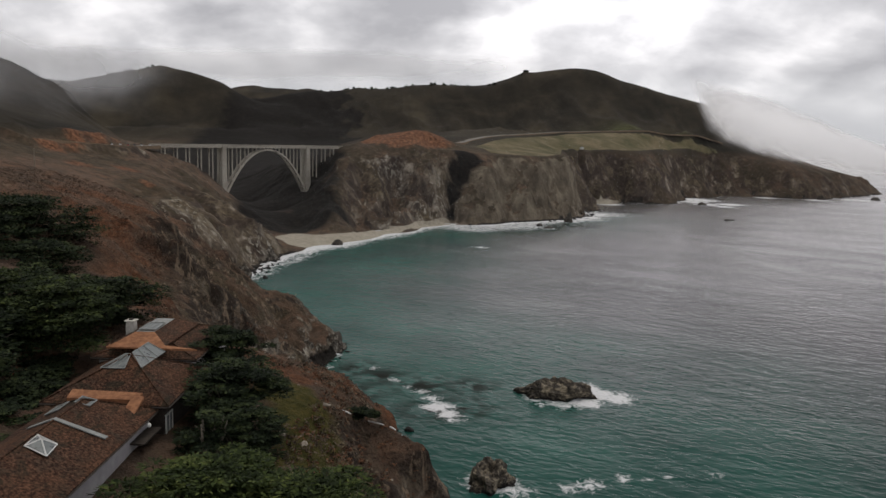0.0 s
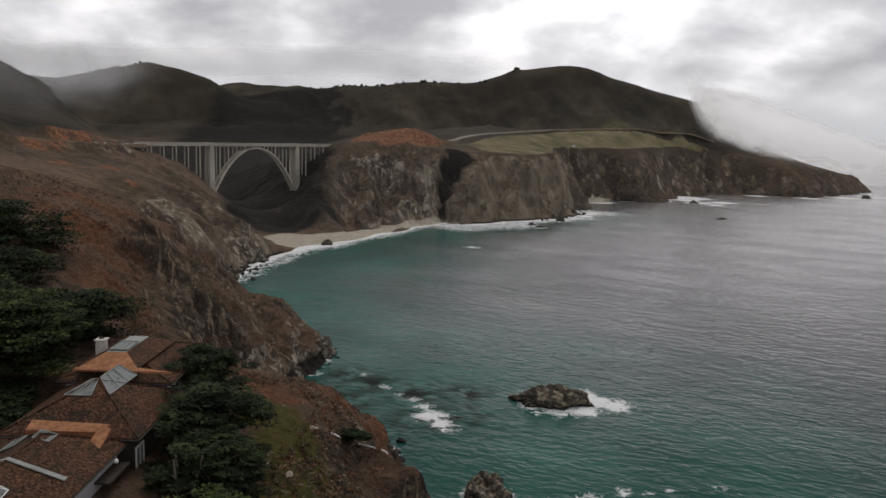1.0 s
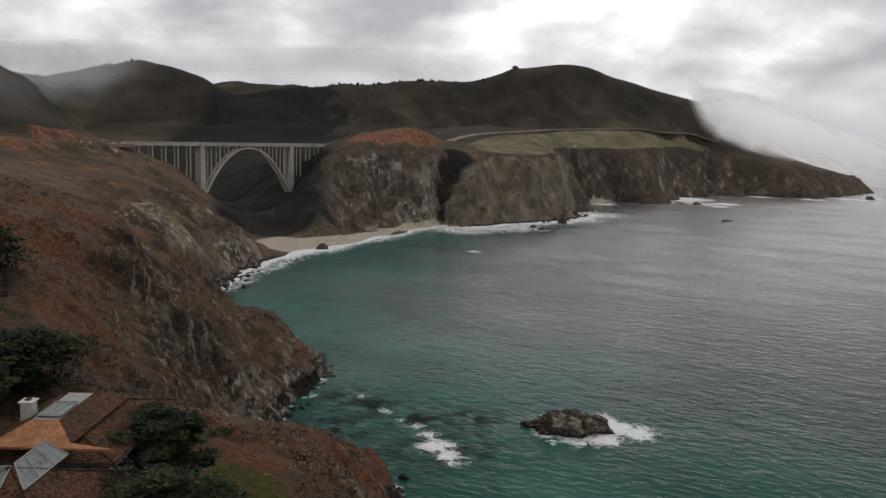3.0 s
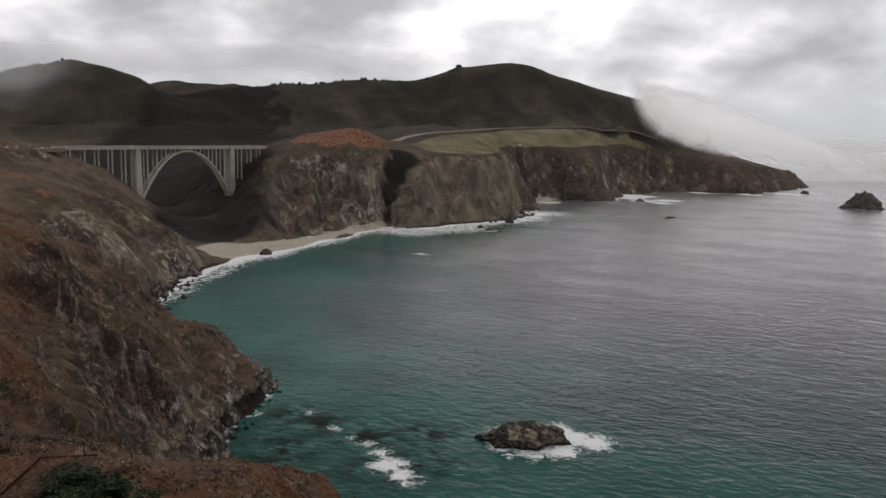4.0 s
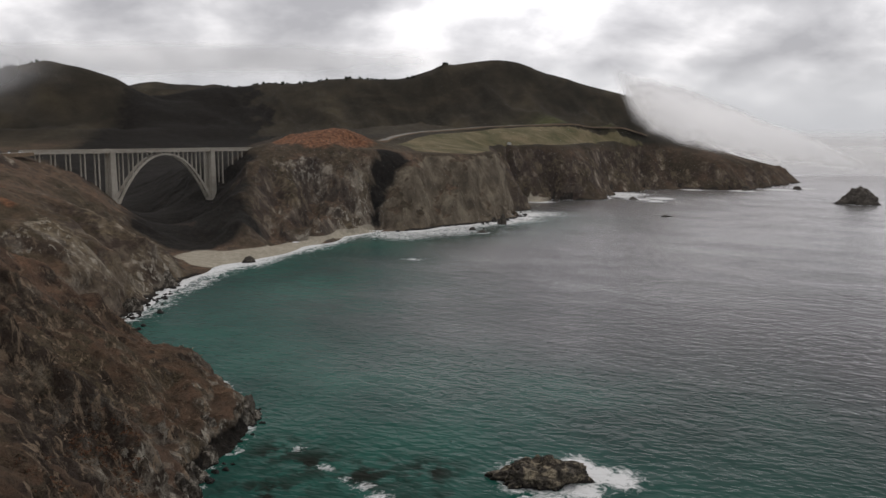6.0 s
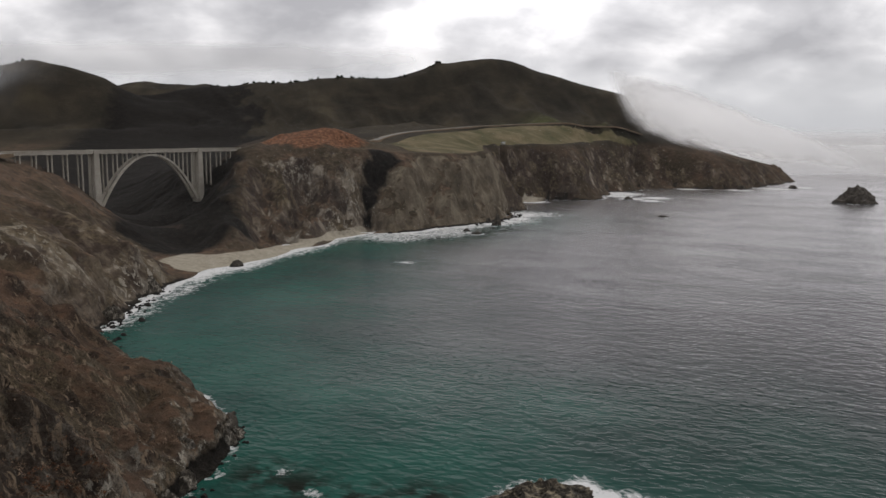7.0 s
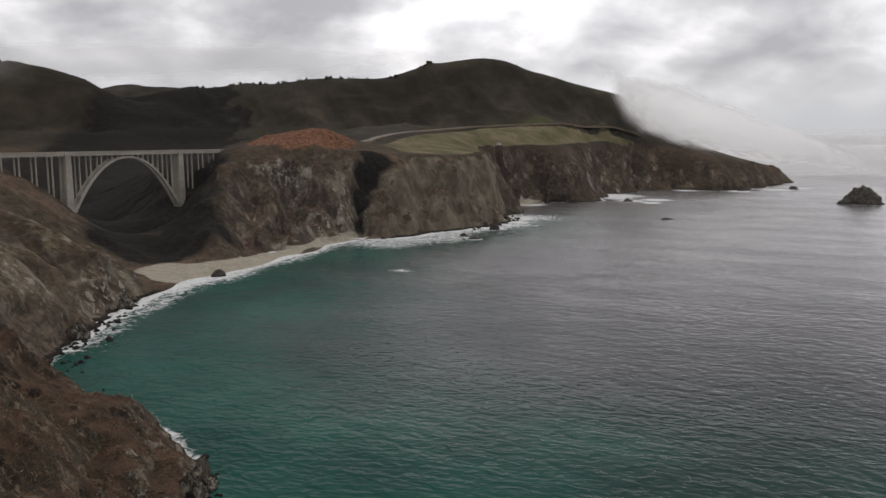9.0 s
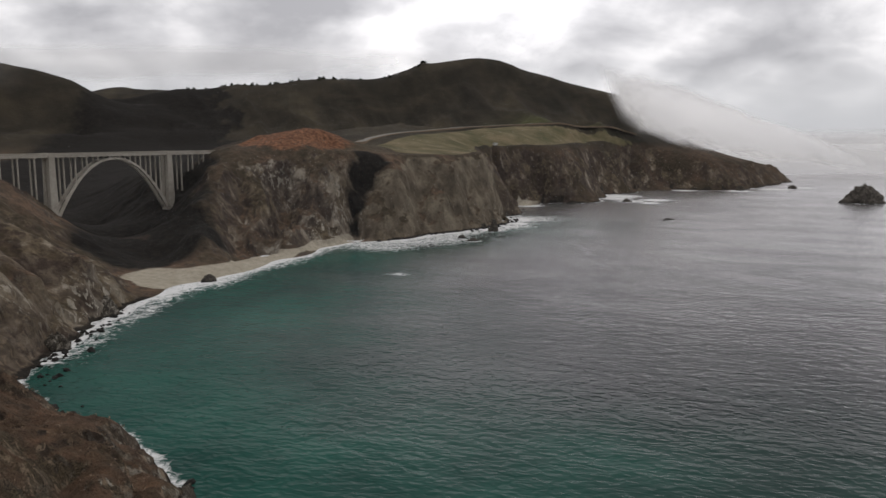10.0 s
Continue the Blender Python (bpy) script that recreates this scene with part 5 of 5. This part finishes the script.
def build_house():
    house = new("house")
    tagged(house, "rambling shingle-roofed house stepping down the bluff", "house")
    tiers = [(-57.5, -42.3, 102.0, 121.0, 58.4, 60.5, 6.0), (-57.0, -41.0, 86.8, 103.5, 56.9, 60.9, 8.6),
             (-55.6, -42.4, 50.0, 87.4, 56.3, 59.4, 6.0)]
    for k, (x0, x1, y0, y1, eave, ridge, inset) in enumerate(tiers):
        roof = new("roof")
        roof.parent = house
        for side, pts in hip_faces(x0, x1, y0, y1, eave, ridge, inset).items():
            part("roof_face", slab(bmesh.new(), pts, 0.25), MAT_SHINGLE, roof)
        body = box(x0 + 0.9, x1 - 0.9, y0 + 0.9, y1 - 0.9, 46.5, eave - 0.05)
        part("wall", body, MAT_STUCCO if k in (0, 2) else MAT_TIMBER, house, "pale stucco wall" if k in (0, 2) else "dark timber wall")
        gut = bmesh.new()
        frame_of(gut, [(x0, y0, eave - 0.3), (x1, y0, eave - 0.3), (x1, y1, eave - 0.3), (x0, y1, eave - 0.3)], 0.28, 0.1)
        part("fascia", gut, MAT_TIMBER, house)
    # raised roof with new cedar on its south face
    crest = new("roof")
    crest.parent = house
    for mat, pts in ((MAT_CEDAR, [(-54.9, 102.2, 60.0), (-46.9, 102.6, 60.1), (-49.9, 106.6, 61.1), (-52.6, 106.4, 61.1)]), (MAT_SHINGLE, [(-46.9, 102.6, 60.1), (-46.6, 117, 60.0), (-49.9, 115, 61.1), (-49.9, 106.6, 61.1)]),
                     (MAT_SHINGLE, [(-54.9, 117, 60.0), (-54.9, 102.2, 60.0), (-52.6, 106.4, 61.1), (-52.6, 115, 61.1)]), (MAT_SHINGLE, [(-46.6, 117, 60.0), (-54.9, 117, 60.0), (-52.6, 115, 61.1), (-49.9, 115, 61.1)])):
        part("roof_face", slab(bmesh.new(), pts, 0.25), mat, crest, "orange cedar shingles" if mat is MAT_CEDAR else "")
    part("roof_flat", slab(bmesh.new(), [(-52.6, 106.4, 61.12), (-49.9, 106.6, 61.12), (-49.9, 115, 61.12), (-52.6, 115, 61.12)], 0.2), MAT_LEAD, crest)
    # copper-coloured ledges where one roof steps over the next
    part("ledge", slab(bmesh.new(), [(-55.0, 101.6, 60.05), (-42.2, 102.0, 59.9), (-46.5, 102.7, 60.15), (-54.9, 102.4, 60.15)], 0.25), MAT_CEDAR, house, "orange timber ledge")
    part("ledge", slab(bmesh.new(), [(-53.4, 86.4, 57.75), (-44.6, 85.8, 57.95), (-44.3, 87.3, 58.35), (-53.6, 88.4, 58.2)], 0.9), MAT_CEDAR, house, "orange timber ledge")
    part("ledge", slab(bmesh.new(), [(-45.2, 83.8, 57.5), (-43.9, 83.2, 56.9), (-43.9, 86.6, 58.1), (-45.2, 86.7, 58.3)], 0.3), MAT_CEDAR, house, "orange timber ledge")
    for pts in ([(-52.6, 75.6, 57.95), (-49.0, 74.4, 59.6), (-49.0, 75.0, 59.6), (-52.6, 76.2, 57.95)], [(-49.0, 74.4, 59.6), (-43.8, 75.2, 57.25), (-43.8, 75.9, 57.25), (-49.0, 75.0, 59.6)]):
        part("ridge_cap", slab(bmesh.new(), pts, 0.12), MAT_LEAD, house, "pale metal ridge strip")
    # caps along the hips and ridges
    for x0, x1, y0, y1, eave, ridge, inset in tiers:
        f = hip_faces(x0, x1, y0, y1, eave, ridge, inset)
        (a, b, s_), (c, d, n_) = f["south"], f["north"]
        for p, q in ((a, s_), (b, s_), (c, n_), (d, n_), (s_, n_)):
            bm = bmesh.new()
            tube(bm, (p[0], p[1], p[2] + 0.03), (q[0], q[1], q[2] + 0.03), 0.13, 0.13, 5)
            part("hip_cap", bm, MAT_SHINGLE, house)
    # skylights
    skylight(house, [(-51.9, 92.6, 59.62), (-48.7, 92.6, 59.62), (-48.9, 95.2, 60.82), (-49.6, 95.2, 60.82)])
    skylight(house, [(-46.6, 92.9, 59.7), (-46.4, 101.0, 59.6), (-48.8, 101.2, 60.8), (-48.9, 95.8, 60.85)])
    skylight(house, [(-52.4, 107.0, 61.14), (-50.0, 107.0, 61.14), (-50.0, 111.4, 61.14), (-52.4, 111.4, 61.14)], lift=0.15)
    skylight(house, [(-53.2, 80.6, 57.45), (-51.6, 80.4, 58.2), (-51.6, 83.4, 58.2), (-53.2, 83.6, 57.45)], bars=0)
    skylight(house, [(-49.6, 80.6, 59.2), (-47.8, 80.4, 58.85), (-47.8, 82.4, 58.85), (-49.6, 82.6, 59.2)], bars=0)
    # glazed pyramid
    c, apex = [(-48.6, 67.8, 59.25), (-46.2, 67.4, 58.4), (-46.5, 70.2, 58.5), (-48.7, 70.6, 59.3)], (-47.5, 69.0, 59.55)
    pyr = new("roof_lantern")
    pyr.parent = house
    bars = bmesh.new()
    for a, b in zip(c, c[1:] + c[:1]):
        part("pane", slab(bmesh.new(), [a, b, apex], 0.04), MAT_GLASS, pyr)
        tube(bars, a, apex, 0.07, 0.07, 4)
    frame_of(bars, c)
    part("lantern_frame", bars, MAT_WHITE, pyr, "white lantern bars")
    # chimney
    ch = new("chimney")
    ch.parent = house
    part("stack", box(-55.2, -53.8, 108.8, 110.2, 58.0, 61.9, top=0.9, bevel=0.08), MAT_CHIMNEY, ch, "whitewashed masonry chimney")
    part("chimney_cap", box(-55.3, -53.7, 108.7, 110.3, 61.9, 62.1, bevel=0.05), MAT_CHIMNEY, ch)
    part("flue", box(-54.8, -54.2, 109.2, 109.8, 62.1, 62.3, bevel=0.05), MAT_TIMBER, ch)
    # east side: porch recess, window and balcony
    win = new("window")
    win.parent = house
    part("pane", box(-41.86, -41.82, 88.4, 90.4, 52.6, 55.0), MAT_GLASS, win)
    wf = bmesh.new()
    for y0, y1, z0, z1 in ((88.2, 88.4, 52.4, 55.2), (90.4, 90.6, 52.4, 55.2), (88.4, 90.4, 55.0, 55.2), (88.4, 90.4, 52.4, 52.6), (89.35, 89.45, 52.6, 55.0)):
        add_box(wf, -41.9, -41.74, y0, y1, z0, z1)
    part("window_frame", wf, MAT_WHITE, win, "white window frame")
    part("porch_roof", box(-43.9, -41.6, 80.5, 86.0, 54.3, 54.5), MAT_TIMBER, house)
    lamp = bmesh.new()
    bmesh.ops.create_uvsphere(lamp, u_segments=14, v_segments=8, radius=0.28)
    bmesh.ops.translate(lamp, verts=lamp.verts, vec=(-42.2, 83.6, 55.6))
    part("globe_lamp", lamp, MAT_WHITE, house, "unlit white globe lamp")
    bal = new("balcony")
    bal.parent = house
    part("balcony_floor", box(-42.2, -37.6, 66.0, 73.0, 50.6, 50.9), MAT_TIMBER, bal)
    for a in (box(-37.75, -37.55, 66.0, 73.0, 51.8, 52.0), box(-42.2, -37.55, 65.9, 66.1, 51.8, 52.0)):
        part("handrail", a, MAT_WHITE, bal, "white handrail")
    for k in range(8):
        part("post", box(-37.7, -37.58, 66.0 + k, 66.12 + k, 50.9, 51.8), MAT_WHITE, bal)
    for k in (0.15, 0.85):
        y = 66.0 + 7 * k
        part("pillar", box(-38.0, -37.7, y, y + 0.3, 46.0, 50.6), MAT_TIMBER, bal)


build_house()


def build_pole(x, y, high):
    z = float(relief(np.array([x]), np.array([y]))[0][0])
    pole = new("utility_pole")
    pole.location = (x, y, z - 0.5)
    tagged(pole, "weathered grey wooden utility pole", "pole", "poles along the road")
    bm = bmesh.new()
    tube(bm, (0, 0, 0), (0, 0, high), 0.2, 0.13, 8)
    part("shaft", bm, MAT_DEADWOOD, pole)
    part("crossarm", box(-1.1, 1.1, -0.07, 0.07, high - 0.9, high - 0.75), MAT_DEADWOOD, pole)


build_pole(-231, 420, 12)


# ---- cars parked beside the road at the end of the bridge ----
def car_paint(name, tone):
    s = Shader(name)
    s.put(0.6, s.bsdf.inputs["Coat Weight"])
    return s.set(s.ramp(s.noise(3.0, 3.0), (0.3, tuple(v * 0.85 for v in tone)), (0.7, tone)), 0.4)


MAT_TYRE = grainy("tyre_rubber", (0.012, 0.012, 0.012), (0.03, 0.03, 0.03), 8.0, 0.85, 0.0)
MAT_CAR_GLASS = grainy("car_glass", (0.015, 0.017, 0.019), (0.03, 0.033, 0.036), 2.0, 0.12, 0.0, 0.5)


def build_car(at, turn, tone, colour, tall=1.45):
    i = int(np.argmin(np.hypot(NEAR_PTS[:, 0] - at[0], NEAR_PTS[:, 1] - at[1])))
    z = NEAR_Z[i]
    car = new("parked_car")
    car.matrix_world = pose(at[0], at[1], z + 0.02, 0, 0, turn)
    tagged(car, colour + " car parked beside the road near the bridge", "car", "parked cars by the bridge")
    paint = car_paint("car_paint", tone)
    body = box(-2.2, 2.2, -0.88, 0.88, 0.32, 0.88, top=0.96, bevel=0.12)
    part("body", body, paint, car)
    part("cabin", box(-1.5, 0.9, -0.78, 0.78, 0.84, tall, top=0.74, bevel=0.08), MAT_CAR_GLASS, car, "dark glazed cabin")
    part("car_roof", box(-1.1, 0.5, -0.58, 0.58, tall - 0.02, tall + 0.04, bevel=0.02), paint, car)
    for wx in (-1.35, 1.35):
        for wy in (-0.82, 0.82):
            bm = bmesh.new()
            bmesh.ops.create_cone(bm, cap_ends=True, segments=14, radius1=0.33, radius2=0.33, depth=0.2)
            bmesh.ops.rotate(bm, verts=bm.verts, matrix=Matrix.Rotation(math.pi / 2, 3, "X"))
            bmesh.ops.translate(bm, verts=bm.verts, vec=(wx, wy, 0.33))
            part("wheel", bm, MAT_TYRE, car)


for at, turn, tone, colour, tall in (((-259, 661), 115, (0.75, 0.75, 0.74), "white", 1.5), ((-262.5, 652), 113, (0.72, 0.72, 0.72), "white", 1.75), ((-265.5, 645), 112, (0.03, 0.03, 0.035), "black", 1.5), ((-268, 638), 110, (0.32, 0.045, 0.035), "red", 1.45),
                                     ((-271, 630), 110, (0.55, 0.56, 0.57), "silver", 1.5), ((-274, 621), 109, (0.74, 0.74, 0.73), "white", 1.8)):
    build_car(at, turn, tone, colour, tall)


# ---- terrace behind the house: fence, path and post ----
def build_fence(line, label):
    pts = smooth_line(line, 1.2)
    z = relief(pts[:, 0], pts[:, 1])[0]
    z = np.convolve(np.pad(z, 2, "edge"), np.ones(5) / 5, "valid")
    fence = new("fence")
    fence.location = (pts[0][0], pts[0][1], z[0])
    tagged(fence, label, "fence", "fences on the terrace")
    o = Vector((pts[0][0], pts[0][1], z[0]))
    at = [Vector((p[0], p[1], h)) - o for p, h in zip(pts, z)]
    for p in at:
        part("post", box(p.x - 0.08, p.x + 0.08, p.y - 0.08, p.y + 0.08, p.z - 0.4, p.z + 0.9, bevel=0.02), MAT_BARK, fence)
    for high in (0.4, 0.85):
        bm = bmesh.new()
        for a, b in zip(at, at[1:]):
            tube(bm, a + Vector((0, 0, high)), b + Vector((0, 0, high)), 0.07, 0.07, 4)
        part("rail", bm, MAT_BARK, fence)


build_fence([(-66, 134), (-60, 136.5), (-54.5, 138.8), (-50.5, 138.6)], "weathered timber railing along the brink of the terrace")
build_fence([(-50.0, 140), (-49.4, 141.5), (-49.2, 143.2)], "short weathered railing beside the terrace steps")
TRAIL = smooth_line([(-50.4, 138), (-49.2, 133), (-46.5, 128), (-44.6, 123)], 1.0)
tagged(part("path", ribbon(TRAIL, 0.6, 0.08, relief(TRAIL[:, 0], TRAIL[:, 1])[0]), MAT_DIRT), "pale trodden dirt path across the terrace", "path", kind="structure")


def build_post(x, y, high):
    z = float(relief(np.array([x]), np.array([y]))[0][0])
    bm = bmesh.new()
    tube(bm, (0, 0, 0), (0, 0, high), 0.12, 0.09, 8)
    add_box(bm, -0.13, 0.13, -0.13, 0.13, high, high + 0.12)
    p = part("lamp_post", bm, MAT_TIMBER)
    p.location = (x, y, z - 0.4)
    tagged(p, "slim dark post beside the dirt path", "post")


build_post(-47.8, 132, 4.0)

# pale stones lying in the scrub of the bluff
def build_stones():
    rng = np.random.RandomState(23)
    shapes = [rock_mesh(1.0, 0.7, 0.5, 70 + k, 2) for k in range(4)]
    data = []
    for bm in shapes:
        me = bpy.data.meshes.new("stone")
        bm.to_mesh(me)
        bm.free()
        me.materials.append(MAT_DEADWOOD)
        data.append(me)
    for i in range(13):
        x, y = ((-25.9, 116), (-29.5, 99.4), (-26.3, 99), (-31.5, 101.6))[i] if i < 4 else (-34 + 22 * rng.rand(), 92 + 50 * rng.rand())
        z = float(relief(np.array([x]), np.array([y]))[0][0])
        s = 0.75 if i < 4 else 0.22 + 0.4 * rng.rand() ** 2
        ob = new("stone", data[i % 4])
        ob.matrix_world = pose(x, y, z + 0.1 * s, 0, 0, rng.rand() * 360) @ Matrix.Diagonal((s, s, s, 1))
        tagged(ob, "pale weathered stone lying in the scrub", "stone", "stones on the bluff")


build_stones()


def build_logs():
    """Bleached driftwood poles lying on the bluff."""
    for x, y, long, turn in ((-23, 118.7, 2.6, -35), (-18.1, 121.4, 3.0, -20), (-15.2, 121.3, 1.6, -50)):
        z = float(relief(np.array([x]), np.array([y]))[0][0])
        bm = bmesh.new()
        tube(bm, (-long / 2, 0, 0), (0.1, 0.06, 0.04), 0.16, 0.14, 8)
        tube(bm, (0.1, 0.06, 0.04), (long / 2, 0, 0), 0.14, 0.10, 8)
        log = part("log", bm, MAT_WHITE)
        log.matrix_world = pose(x, y, z + 0.35, 0, 4, turn)
        tagged(log, "bleached pole lying in the scrub of the bluff", "log", "poles on the bluff")


build_logs()


def build_shed(x, y):
    z = float(relief(np.array([x]), np.array([y]))[0][0])
    shed = new("shed")
    shed.matrix_world = pose(x, y, z - 0.4, 0, 0, 30)
    tagged(shed, "small pale shed at the edge of the mown field", "shed")
    part("wall", box(-2.4, 2.4, -1.8, 1.8, 0, 2.6, bevel=0.05), MAT_CHIMNEY, shed)
    for side in (-1, 1):
        part("roof_face", slab(bmesh.new(), [(-2.8, side * 2.3, 2.4), (2.8, side * 2.3, 2.4), (2.8, 0, 3.6), (-2.8, 0, 3.6)], 0.15), MAT_LEAD, shed)


build_shed(191, 1162)
cypress(-20.4, 120.8, 2.6, 2.4, 31, MAT_CYPRESS, "low dark green shrub on the open bluff", clumps=40, leaves=120, foot=float(relief(np.array([-20.4]), np.array([120.8]))[0][0]) - 0.5)

# ---- fog lying over the end of the ridge, and mist on the hills ----
def fog_material(name, seed, core, reach, dense, size, rough=1.9, taper=0.0, white=0.93, lift_=0.0):
    """Thin drifting vapour: thickest along a core line from core[0] to core[1], gone beyond its reach."""
    s = Shader(name)
    sep = s.n.new("ShaderNodeSeparateXYZ")
    s.l.new(s.coord, sep.inputs[0])
    (x0, z0), (x1, z1) = core
    t = s.math("DIVIDE", s.math("SUBTRACT", sep.outputs[0], x0), x1 - x0)
    mid_ = s.math("ADD", s.math("MULTIPLY", t, z1 - z0), z0)
    wide = s.math("MAXIMUM", s.math("MULTIPLY", s.math("SUBTRACT", 1.0, s.math("MULTIPLY", t, taper)), reach), 8.0)
    off = s.math("DIVIDE", s.math("ABSOLUTE", s.math("SUBTRACT", sep.outputs[2], mid_)), wide)
    billow_ = s.n.new("ShaderNodeTexNoise")
    shift = s.n.new("ShaderNodeMapping")
    shift.inputs["Location"].default_value = (seed * 71.0, seed * 13.0, seed * 7.0)
    s.l.new(s.coord, shift.inputs[0])
    s.l.new(shift.outputs[0], billow_.inputs["Vector"])
    for key, v in (("Scale", 1.0 / size), ("Detail", 2.2), ("Roughness", 0.5), ("Distortion", 0.3)):
        billow_.inputs[key].default_value = v
    ends = s.math("MULTIPLY", s.ramp(t, (0.0, 0.0), (0.30, 1.0)), s.ramp(t, (0.55, 1.0), (1.0, 0.0)))
    body = s.math("SUBTRACT", s.math("SUBTRACT", 1.0, s.math("MULTIPLY", off, off)), s.math("MULTIPLY", s.math("SUBTRACT", 1.0, ends), 0.75))
    a = s.math("ADD", body, s.math("MULTIPLY", s.math("SUBTRACT", billow_.outputs["Fac"], 0.5), rough))
    rise_ = s.n.new("ShaderNodeMapRange")
    rise_.interpolation_type = "SMOOTHERSTEP"
    rise_.inputs["From Min"].default_value, rise_.inputs["From Max"].default_value = -0.45, 1.0
    s.l.new(s.math("ADD", a, lift_), rise_.inputs["Value"])
    a = s.math("MULTIPLY", rise_.outputs[0], dense)
    gone = s.math("SUBTRACT", 1.0, s.math("MULTIPLY", off, 0.62), True)
    a = s.math("MULTIPLY", a, s.ramp(gone, (0.0, 0.0), (0.35, 1.0)))
    a = s.math("MULTIPLY", a, s.ramp(ends, (0.0, 0.0), (0.3, 1.0)))
    s.put(a, s.bsdf.inputs["Alpha"])
    s.bsdf.inputs["Transmission Weight"].default_value = 0.0
    soft = s.n.new("ShaderNodeBsdfTranslucent")
    soft.inputs[0].default_value = (white, white, white * 1.01, 1)
    face = s.n.new("ShaderNodeBsdfDiffuse")
    face.inputs[0].default_value = (white, white, white * 1.01, 1)
    clear_ = s.n.new("ShaderNodeBsdfTransparent")
    both, out = s.n.new("ShaderNodeMixShader"), s.n.new("ShaderNodeMixShader")
    both.inputs[0].default_value = 0.7
    s.l.new(soft.outputs[0], both.inputs[1])
    s.l.new(face.outputs[0], both.inputs[2])
    s.l.new(a, out.inputs[0])
    s.l.new(clear_.outputs[0], out.inputs[1])
    s.l.new(both.outputs[0], out.inputs[2])
    s.l.new(out.outputs[0], s.n["Material Output"].inputs["Surface"])
    return s.mat


def fog_sheet(name, at, x0, x1, z0, z1, slope, material, seed, label):
    """One leaning, rippled veil of fog; slope: how far it leans back for each metre of height."""
    nx, nz = 80, 40
    x, z = np.meshgrid(np.linspace(x0, x1, nx), np.linspace(z0, z1, nz))
    y = at + z * slope + 22 * fbm(x + 300 * seed, z, 0 * x, 140, 3)
    me = bpy.data.meshes.new(name)
    idx = np.arange(nx * nz).reshape(nz, nx)
    quad = np.stack([idx[:-1, :-1], idx[:-1, 1:], idx[1:, 1:], idx[1:, :-1]], -1).reshape(-1, 4)
    me.from_pydata(np.stack([x, y, z], -1).reshape(-1, 3).tolist(), [], quad.tolist())
    me.materials.append(material)
    me.shade_smooth()
    ob = new(name, me)
    ob.visible_shadow = False
    return tagged(ob, label, "fog", kind="structure")


BANK = "white fog bank spilling over the end of the ridge"
for k, (at, dense) in enumerate(((1200, 0.8), (1240, 0.9), (1290, 0.97))):
    fog_sheet("fog_bank", at, 380, 960, 10, 260, 1.3, fog_material("sea_fog", k + 1, ((436 + 14 * k, 158 + 5 * k), (815 + 8 * k, 44)), 56 + 5 * k, dense, 62.0 + 9 * k, 1.6, 0.72, 0.97, 0.25), k, BANK)
HAZE = "thin sea haze before the headland"
fog_sheet("sea_haze", 600, -330, 1500, 0, 150, 0.1, fog_material("thin_haze", 32, ((-700, 30), (2600, 30)), 140, 0.016, 900.0, 0.2), 42, HAZE)
fog_sheet("sea_mist", 2900, -1500, 4500, 0, 260, 4.0, fog_material("horizon_mist", 11, ((-5000, 10), (9000, 10)), 110, 0.92, 900.0, 0.4), 20, "pale mist hiding the sea's horizon")
fog_sheet("sea_mist", 1900, 590, 4500, 0, 170, 1.2, fog_material("horizon_mist", 12, ((-5000, 48), (9000, 48)), 52, 0.7, 700.0, 0.4), 21, "pale mist hiding the sea's horizon")
fog_sheet("sea_mist", 1300, 880, 4500, 0, 72, 9.0, fog_material("horizon_mist", 15, ((870, 72), (6000, 72)), 70, 0.6, 500.0, 0.4), 24, "pale mist hiding the sea's horizon")
MIST = "thin grey mist hanging on the hillside"
fog_sheet("hill_mist", 520, -560, -200, 80, 210, 0.2, fog_material("hill_mist", 24, ((-620, 160), (-240, 118)), 34, 0.34, 60.0, 1.2), 34, MIST)
fog_sheet("hill_mist", 868, -1000, -250, 60, 330, 0.2, fog_material("hill_mist", 21, ((-950, 190), (-330, 140)), 50, 0.4, 120.0), 31, MIST)
fog_sheet("hill_mist", 1280, -1300, -350, 100, 360, 0.2, fog_material("hill_mist", 22, ((-1250, 215), (-430, 180)), 50, 0.45, 140.0), 32, MIST)
fog_sheet("low_cloud", 2000, -1500, 400, 100, 460, 0.9, fog_material("low_cloud", 23, ((-1450, 262), (380, 290)), 50, 0.5, 220.0, 1.4), 33, "low cloud caught on the distant mountains")
